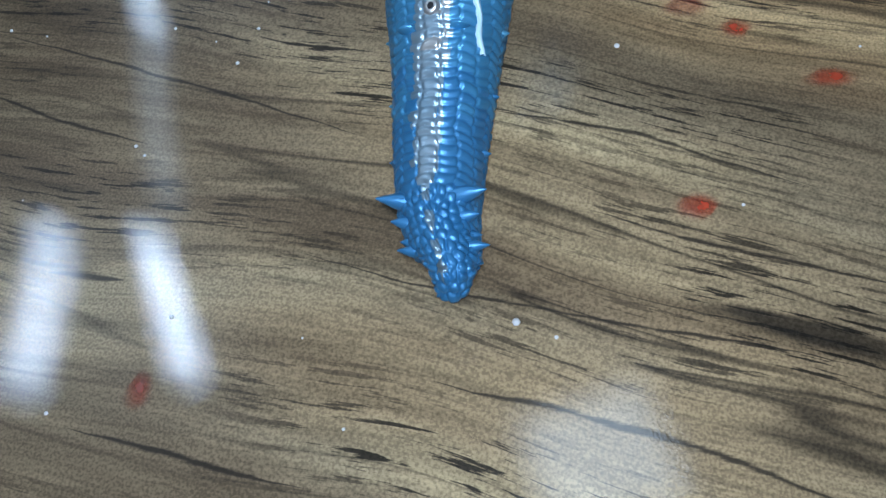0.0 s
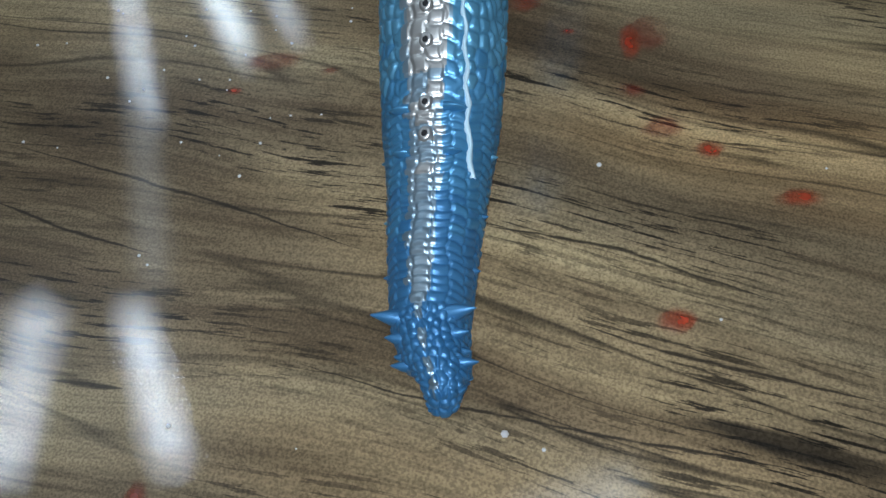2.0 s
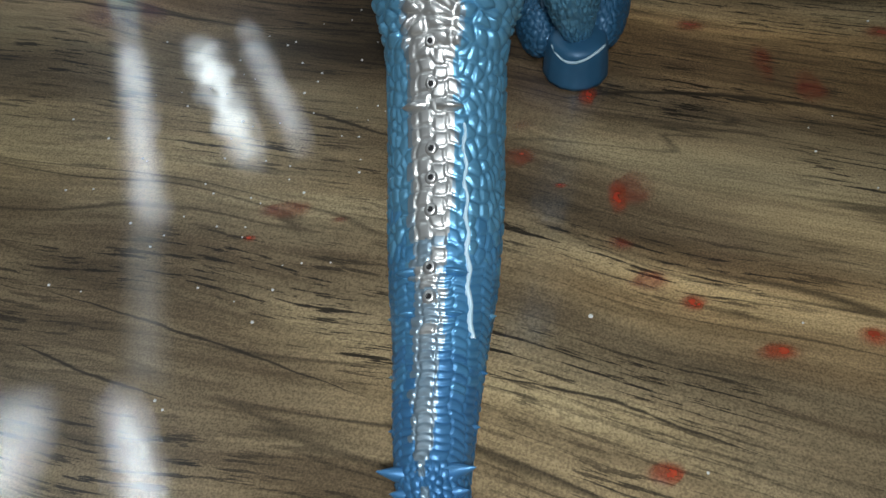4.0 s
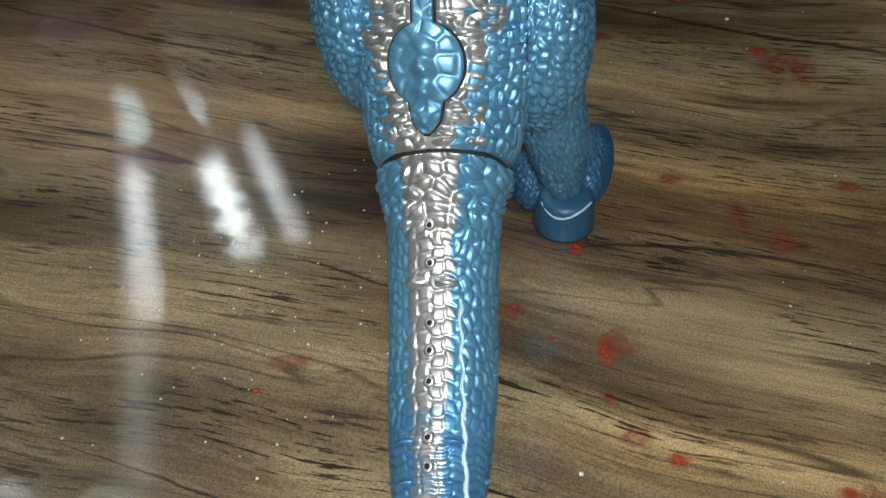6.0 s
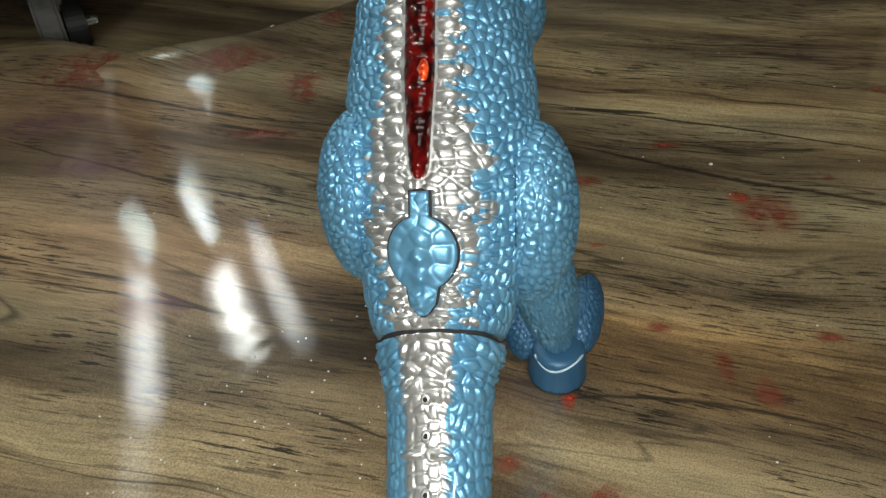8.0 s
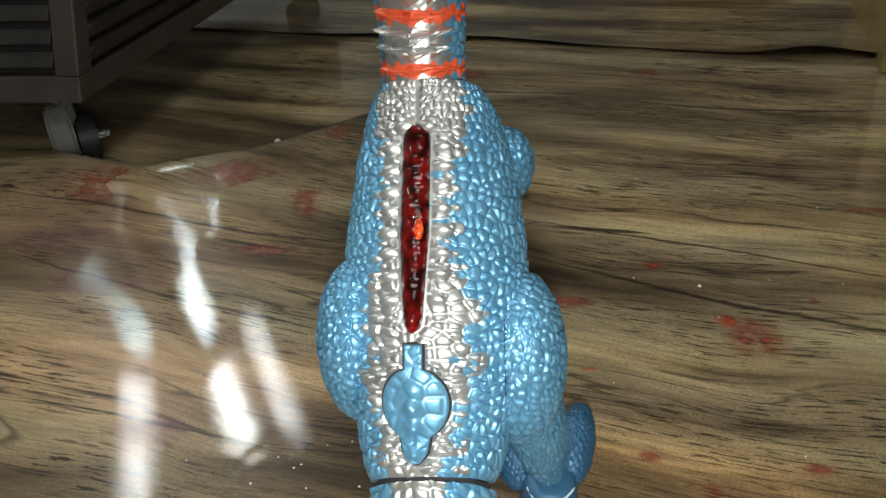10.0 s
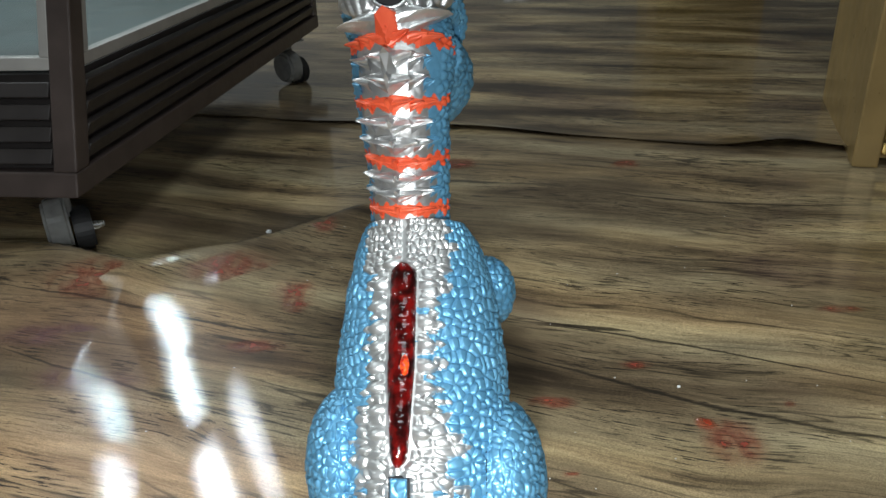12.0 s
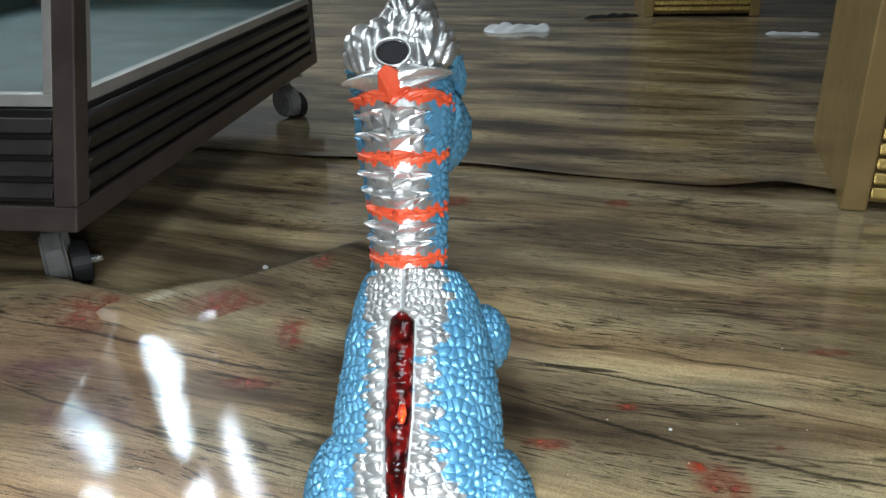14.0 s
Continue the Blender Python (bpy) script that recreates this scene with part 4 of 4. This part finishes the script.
def leg(hip, knee, ankle, turn, toes, seed, tilt):
    """Thigh, shin and foot: the foot points along turn, degrees from straight ahead."""
    hip, knee, ankle = Vector(hip), Vector(knee), Vector(ankle)
    blob("thigh", hip, (0.025, 0.043, 0.055), pose(0, 0, 0, tilt, 0, 0), 0.0054, 0.0021, seed, BLUE, "scaled blue thigh")
    blob("shin", (knee + ankle) / 2 + Vector((0.0015, -0.007, -0.002)), (0.0168, 0.0190, (knee - ankle).length / 2 + 0.020), (knee - ankle).to_track_quat("Z", "Y").to_matrix(), 0.0042, 0.0017, seed + 1, BLUE, "scaled blue shin", 240, 0.36)
    fx, fy = ankle.x + 0.003, ankle.y - 0.006
    # heel block with a moulded rim
    n, m = 44, 16
    V, F = [], []
    for i in range(m):
        t = i / (m - 1)
        z = 0.0006 + 0.025 * min(1, t / 0.8)
        r = (0.0208 - 0.0040 * t ** 1.5) * (1 if t < 0.7 else math.sqrt(max(0.02, 1 - ((t - 0.7) / 0.3) ** 2)))
        z += 0.003 * max(0, (t - 0.8) / 0.2)
        for k in range(n):
            a = k / n * 2 * math.pi
            rr = r * (1 + 0.05 * math.cos(2 * a) + 0.012 * math.sin(14 * a) * (t < 0.8))
            V.append((fx + rr * 0.95 * math.cos(a), fy + rr * 1.15 * math.sin(a), z))
    for i in range(m - 1):
        for k in range(n):
            a, b = i * n + k, i * n + (k + 1) % n
            F.append((a, b, b + n, a + n))
    F.append(tuple(range(n))[::-1])
    mesh_object("heel", V, F, DEEP, toy, "smooth blue heel")
    # pale moulding line over the heel
    V, F = [], []
    for k in range(41):
        a = math.pi * (1.12 + 0.76 * k / 40)
        c = Vector((fx + 0.0172 * math.cos(a), fy + 0.0208 * math.sin(a), 0.0225 + 0.0026 * math.sin(k * 0.16 + 2.6)))
        for q in range(6):
            b = q / 6 * 2 * math.pi
            V.append(c + Vector((math.cos(a), math.sin(a), 0)) * (0.0009 * math.cos(b)) + Vector((0, 0, 0.0009 * math.sin(b))))
    for k in range(40):
        for q in range(6):
            a, b = k * 6 + q, k * 6 + (q + 1) % 6
            F.append((a, b, b + 6, a + 6))
    mesh_object("moulding_line", V, F, PALE, toy, "pale moulding line")
    for ox, ang, ln, wide in toes:
        d = Vector((math.sin(radians(ang + turn)), math.cos(radians(ang + turn)), 0))
        c = Vector((fx + ox, fy, 0.0188)) + d * ln * 0.55
        blob("toe", c, (wide, ln * 0.52, 0.0186), Matrix.Rotation(math.atan2(-d.x, d.y), 4, "Z"), 0.0046, 0.0012, seed + 4, DEEP, "blue toe", 150)


leg((0.054, 0.445, 0.164), (0.060, 0.468, 0.120), (0.074, 0.490, 0.036), 4, ((0.0145, 7, 0.074, 0.0130), (-0.012, -4, 0.072, 0.0125), (-0.020, -18, 0.04, 0.011)), 81, 16)
leg((-0.034, 0.452, 0.172), (-0.032, 0.470, 0.128), (-0.022, 0.535, 0.036), -2, ((0.010, 4, 0.078, 0.0125), (-0.010, -6, 0.075, 0.0125)), 91, 24)
blob("thigh_gap", (0.0455, 0.445, 0.164), (0.0012, 0.0425, 0.0545), pose(0, 0, 0, 16), 0.005, 0.0, 1, BLACK, "dark joint line of the thigh", 90)
blob("shoulder", (0.048, 0.535, 0.243), (0.017, 0.020, 0.026), pose(0, 0, 0, 30), 0.0055, 0.0016, 102, BLUE, "scaled blue shoulder", 150)
blob("forearm", (0.050, 0.568, 0.215), (0.010, 0.028, 0.011), pose(0, 0, 0, -35), 0.005, 0.001, 112, BLUE, "scaled blue forearm", 70)
blob("shoulder", (-0.026, 0.535, 0.240), (0.017, 0.020, 0.024), pose(0, 0, 0, 30), 0.0055, 0.0014, 103, BLUE, "scaled blue shoulder", 150)
blob("forearm", (-0.030, 0.568, 0.215), (0.010, 0.028, 0.011), pose(0, 0, 0, -35), 0.005, 0.001, 113, BLUE, "scaled blue forearm", 70)


# ---- brown glass cabinet on castors ----
def castor(parent, x, y, top, turn):
    m = Matrix.Translation((x, y, 0)) @ Matrix.Rotation(radians(turn), 4, "Z")
    body = new("castor")
    body.parent = parent
    body.matrix_local = m
    bm = bmesh.new()
    tube(bm, (0.006, 0, 0.033), (0.032, 0, 0.033), 0.033, 0.033, 32)
    es = [e for e in bm.edges if abs(e.verts[0].co.x - e.verts[1].co.x) < 1e-5]
    bmesh.ops.bevel(bm, geom=es, offset=0.004, segments=2, affect="EDGES")
    part("wheel", bm, RUBBER, body, "black castor wheel", False)
    bm = bmesh.new()
    tube(bm, (-0.030, 0.002, 0.047), (0.003, 0.002, 0.047), 0.036, 0.044, 32)
    es = [e for e in bm.edges if abs(e.verts[0].co.x - e.verts[1].co.x) < 1e-5]
    bmesh.ops.bevel(bm, geom=es, offset=0.005, segments=3, affect="EDGES")
    tube(bm, (0, 0.008, 0.055), (0, 0.008, top), 0.012, 0.010, 16)
    box(bm, (-0.03, -0.022, top - 0.004), (0.03, 0.038, top), 0.001)
    part("hood", bm, HOOD, body, "pale plastic castor hood")
    bm = bmesh.new()
    tube(bm, (0.030, 0, 0.033), (0.048, 0, 0.033), 0.007, 0.005, 14)
    part("axle", bm, STEEL, body)


CW, CD, BASE, LOUV, TOPZ = 0.80, 1.20, 0.110, 0.268, 0.44
angle = math.degrees(math.atan2(-0.09, 0.996))
cab = thing("display_cabinet", "dark brown glass cabinet with slatted base on castors", "cabinet", at=pose(-0.494, 1.039, 0, 0, 0, angle))
# local: x to the left is minus, y away
bm = bmesh.new()
box(bm, (-CW, 0.0, BASE), (0.0, CD, BASE + 0.032), 0.003)
part("base_rail", bm, BROWN, cab)
for px, py in ((-0.034, 0.0), (-CW, 0.0), (-0.034, CD - 0.034), (-CW, CD - 0.034)):
    bm = bmesh.new()
    box(bm, (px, py, BASE + 0.032), (px + 0.034, py + 0.034, TOPZ), 0.003)
    part("post", bm, BROWN, cab)
bm = bmesh.new()
box(bm, (-CW, 0, TOPZ), (0, 0.04, TOPZ + 0.03), 0.003)
box(bm, (-CW, CD - 0.04, TOPZ), (0, CD, TOPZ + 0.03), 0.003)
box(bm, (-CW, 0.041, TOPZ), (-CW + 0.04, CD - 0.041, TOPZ + 0.03), 0.003)
box(bm, (-0.04, 0.041, TOPZ), (0, CD - 0.041, TOPZ + 0.03), 0.003)
top = part("top_frame", bm, BROWN, cab)
bm = bmesh.new()
box(bm, (-CW + 0.041, 0.042, TOPZ + 0.010), (-0.041, CD - 0.042, TOPZ + 0.016))
part("pane", bm, GLASS, top, "clear glass pane").visible_shadow = False
bm = bmesh.new()
box(bm, (-CW + 0.03, 0.03, LOUV - 0.006), (-0.03, CD - 0.03, LOUV + 0.004))
part("shelf", bm, INSIDE, cab, "teal grey inner shelf")
bm = bmesh.new()
box(bm, (-CW + 0.02, 0.02, BASE + 0.032), (-0.02, CD - 0.02, LOUV - 0.008))
part("machine_box", bm, SLAT, cab, "black box behind the slats")
for k in range(4):
    z = BASE + 0.041 + k * 0.0275
    bm = bmesh.new()
    box(bm, (-CW + 0.036, 0.001, z), (-0.036, 0.014, z + 0.019), 0.002, Matrix.Rotation(radians(-18), 4, "X"))
    part("slat", bm, SLAT, cab)
    bm = bmesh.new()
    box(bm, (-0.014, 0.036, z), (-0.001, CD - 0.036, z + 0.019), 0.002, Matrix.Rotation(radians(18), 4, "Y"))
    part("slat", bm, SLAT, cab)
for side in (0, 1):
    # grey frame and glass of the front and of the side
    def put(bm, a0, a1, z0, z1, d0, d1, bevel=0.0015):
        if side:
            return box(bm, (-d1, a0, z0), (-d0, a1, z1), bevel)
        return box(bm, (-a1, d0, z0), (-a0, d1, z1), bevel)
    ln = CD if side else CW
    bm = bmesh.new()
    put(bm, 0.034, ln - 0.034, LOUV, LOUV + 0.016, 0.002, 0.02)
    put(bm, 0.034, ln - 0.034, TOPZ - 0.016, TOPZ, 0.002, 0.02)
    put(bm, 0.034, 0.048, LOUV + 0.016, TOPZ - 0.016, 0.002, 0.02)
    put(bm, ln - 0.048, ln - 0.034, LOUV + 0.016, TOPZ - 0.016, 0.002, 0.02)
    win = part("window_frame", bm, TRIM, cab, "pale grey window frame")
    bm = bmesh.new()
    put(bm, 0.048, ln - 0.048, LOUV + 0.016, TOPZ - 0.016, 0.008, 0.013, 0)
    g = part("pane", bm, GLASS, win, "clear glass pane")
    g.visible_shadow = False
bm = bmesh.new()
box(bm, (-CW + 0.012, CD - 0.03, LOUV), (-0.036, CD - 0.016, TOPZ))
box(bm, (-CW + 0.012, 0.036, LOUV), (-CW + 0.024, CD - 0.034, TOPZ))
part("lining", bm, INSIDE, cab, "teal grey inner lining")
# the front leans back, sheared so that its posts fit the camera's view
for ob in cab.children_recursive:
    for v in ob.data.vertices:
        v.co.y += 0.36 * max(0, v.co.z - BASE) * (1 - v.co.y / CD)
castor(cab, -0.070, 0.062, BASE, 35)
castor(cab, -0.028, CD - 0.18, BASE, 60)
castor(cab, -CW + 0.07, 0.062, BASE, 10)
castor(cab, -CW + 0.07, CD - 0.19, BASE, -20)


# ---- gold cabinets ----
def gold_cabinet(label, at, width, depth, height):
    c = thing("slatted_cabinet", label, "cabinet", "gold cabinets", at)
    for lo, hi in (((0, 0, 0), (0.042, 0.042, height)), ((width - 0.042, 0, 0), (width, 0.042, height))):
        bm = bmesh.new()
        box(bm, lo, hi, 0.004)
        part("post", bm, GOLD, c)
    for x0 in (0.004, width - 0.022):
        bm = bmesh.new()
        box(bm, (x0, 0.042, 0.0), (x0 + 0.018, depth, height))
        part("side_panel", bm, GOLD, c)
    bm = bmesh.new()
    box(bm, (-0.005, -0.005, height), (width + 0.005, depth, height + 0.025), 0.004)
    part("top", bm, GOLD, c)
    bm = bmesh.new()
    box(bm, (0.022, 0.028, 0.01), (width - 0.022, depth - 0.01, height - 0.01))
    part("carcass", bm, GOLD, c)
    z = 0.022
    while z < height - 0.03:
        bm = bmesh.new()
        box(bm, (0.043, 0.002, z), (width - 0.043, 0.018, z + 0.020), 0.004, Matrix.Rotation(radians(-16), 4, "X"))
        part("slat", bm, GOLDSLAT, c, "shiny gold slat")
        z += 0.026
    return c


gold_cabinet("gold beige cabinet with shiny gold slats beside the vinyl seam", pose(0.676, 1.378, 0, 0, 0, -14.5), 0.75, 0.42, 0.95)
gold_cabinet("far gold cabinet with shiny slats on the vinyl", pose(0.80, 3.74, 0.004, 0, 0, -4), 0.50, 0.40, 0.62)


# ---- litter ----
def crumple(name, label, at, length, width, high, mat, seed):
    n, m = 40, 18
    u, v = np.meshgrid(np.linspace(-1, 1, n), np.linspace(-1, 1, m), indexing="ij")
    w = np.sqrt(np.clip(1 - u ** 4, 0, 1)) * (0.7 + 0.3 * np.sin(u * 3 + seed))
    f = 0.5 + 0.25 * np.sin(u * 5 + v * 3 + seed) + 0.25 * np.sin(u * 11 - v * 4 + seed * 2)
    z = np.clip(1 - v ** 2, 0, 1) * (0.35 + 0.65 * f) * np.sqrt(np.clip(1 - u ** 6, 0, 1))
    P = np.stack([u * length / 2, v * w * width / 2, z * high + 0.004], -1)
    low = P.copy()
    low[..., 2] = 0.0037
    nn = n * m
    V = np.vstack([P.reshape(-1, 3), low.reshape(-1, 3)])
    i, j = np.meshgrid(np.arange(n - 1), np.arange(m - 1), indexing="ij")
    a = (i * m + j).reshape(-1)
    F = np.stack([a, a + m, a + m + 1, a + 1], -1).tolist()
    F += [[q + nn for q in reversed(f)] for f in F]
    ob = mesh_object(name, V.tolist(), F, mat)
    ob.matrix_world = at
    return tagged(ob, label, "litter")


crumple("plastic_bag", "crumpled white plastic bag lying on the floor", pose(0.22, 3.42, 0, 0, 0, -6), 0.28, 0.16, 0.035, BAG, 3)
crumple("paper_strip", "thin white plastic strip lying on the floor", pose(1.26, 3.2, 0, 0, 0, -12), 0.20, 0.05, 0.012, BAG, 5)
crumple("dark_strap", "thin black strap lying on the floor", pose(0.66, 3.75, 0, 0, 0, 12), 0.26, 0.05, 0.02, RUBBER, 7)


# ---- paint stains ----
def stain(x, y, rx, ry, turn, mat, seed, label, lift=0.0006):
    rnd = random.Random(seed)
    n = 26
    ph = [rnd.uniform(0, 6.28) for _ in range(5)]
    ring, top = [], []
    ca, sa = math.cos(radians(turn)), math.sin(radians(turn))
    for k in range(n):
        t = k / n * 2 * math.pi
        r = 1 + sum(0.15 / (j + 1) ** 0.7 * math.sin((j + 2) * t + ph[j]) for j in range(5))
        a, b = rx * r * math.cos(t), ry * r * math.sin(t)
        ring.append((x + a * ca - b * sa, y + a * sa + b * ca))
    zs = [float(floor_height(np.array(a), np.array(b))) if b < 1.55 else 0.004 for a, b in ring]
    mid = (x, y, (float(floor_height(np.array(x), np.array(y))) if y < 1.55 else 0.004) + lift)
    V = [(a, b, z + 0.0001) for (a, b), z in zip(ring, zs)]
    V += [(x + (a - x) * 0.9, y + (b - y) * 0.9, z + lift) for (a, b), z in zip(ring, zs)] + [mid]
    F = []
    for k in range(n):
        q = (k + 1) % n
        F += [(k, q, n + q, n + k), (n + k, n + q, 2 * n)]
    return tagged(mesh_object("paint_stain", V, F, mat), label, "stain", "paint stains")


STRONG = [(0.257, 0.700, 0.008, 0.011, 60), (0.094, 0.371, 0.0045, 0.013, 12), (0.123, 0.300, 0.006, 0.0045, 0), (0.157, 0.272, 0.0085, 0.005, 10), (0.0985, 0.212, 0.0065, 0.0055, 20),
          (0.083, 0.457, 0.005, 0.009, -30), (0.203, 0.281, 0.008, 0.005, -10), (0.063, 0.380, 0.003, 0.002, 0), (0.121, 0.632, 0.006, 0.0025, 0), (-0.107, 0.342, 0.0035, 0.002, 10)]
SOFT = [(0.207, 0.800, 0.014, 0.007, 10), (0.275, 0.675, 0.022, 0.035, 30), (-0.190, 0.931, 0.020, 0.012, 10), (-0.188, 1.136, 0.02, 0.02, 0), (0.040, 0.404, 0.009, 0.006, 0), (0.043, 0.431, 0.006, 0.003, 0),
        (0.103, 0.378, 0.010, 0.010, 0), (0.105, 0.314, 0.008, 0.006, 0), (0.092, 0.338, 0.006, 0.004, 0), (-0.091, 0.363, 0.012, 0.006, 10), (-0.059, 0.355, 0.004, 0.002, 0), (0.154, 0.529, 0.012, 0.005, 0),
        (0.195, 0.488, 0.006, 0.016, 0), (0.278, 0.516, 0.012, 0.006, 0), (0.219, 0.461, 0.008, 0.014, 0), (0.11, 0.735, 0.022, 0.010, 0), (0.469, 0.91, 0.022, 0.008, -10), (0.304, 1.42, 0.02, 0.02, 0),
        (-0.001, 1.443, 0.04, 0.025, 0), (-0.46, 0.97, 0.07, 0.03, -10), (-0.30, 1.01, 0.07, 0.020, 25), (-0.20, 0.96, 0.022, 0.03, 20), (-0.106, 0.136, 0.004, 0.007, 0), (-0.229, 0.843, 0.03, 0.012, 10), (0.346, 0.729, 0.006, 0.004, 0), (0.215, 0.278, 0.006, 0.008, 0)]
for k, (x, y, rx, ry, tn) in enumerate(STRONG):
    stain(x, y, rx * 1.25, ry * 1.25, tn, STAIN, k, "orange red paint stain on the vinyl", 0.0010)
for k, (x, y, rx, ry, tn) in enumerate(SOFT):
    stain(x, y, rx * 1.35, ry * 1.35, tn, FAINT, 50 + k, "faded red paint smear on the vinyl")

for k, (x, y, rx, ry, tn) in enumerate([(-0.390, 0.780, 0.055, 0.022, -14), (-0.470, 0.860, 0.060, 0.020, -12), (-0.250, 0.560, 0.035, 0.016, -14)]):
    stain(x, y, rx * 1.35, ry * 1.35, tn, VIOLET, 90 + k, "faded violet smear rubbed into the vinyl")


# ---- grit and drops on the vinyl ----
rnd = random.Random(12)
V, F = [], []


def bead(x, y, r):
    z = float(floor_height(np.array(x), np.array(y)))
    base = len(V)
    for lev, rr in ((0.0, 1.0), (0.5, 0.85), (0.85, 0.45)):
        for k in range(6):
            a = k / 6 * 2 * math.pi
            V.append((x + r * rr * math.cos(a), y + r * rr * math.sin(a), z + r * lev * 0.8))
    V.append((x, y, z + r * 0.85))
    for lev in range(2):
        for k in range(6):
            a, b = base + lev * 6 + k, base + lev * 6 + (k + 1) % 6
            F.append((a, b, b + 6, a + 6))
    for k in range(6):
        F.append((base + 12 + k, base + 12 + (k + 1) % 6, base + 18))


for k in range(70):
    bead(rnd.gauss(-0.10, 0.06), rnd.gauss(0.39, 0.07), rnd.uniform(0.0004, 0.0010))
for k in range(90):
    bead(rnd.uniform(-0.4, 0.45), rnd.uniform(0.1, 1.2), rnd.uniform(0.0004, 0.0009))
for x, y, r in ((0.073, 0.292, 0.0013), (0.030, 0.164, 0.0016), (-0.10, 0.165, 0.001), (0.245, 0.76, 0.002), (-0.28, 1.16, 0.005)):
    bead(x, y, r)
tagged(mesh_object("grit", V, F, BAG), "pale grit and small drops strewn on the vinyl", "grit", kind="stuff")
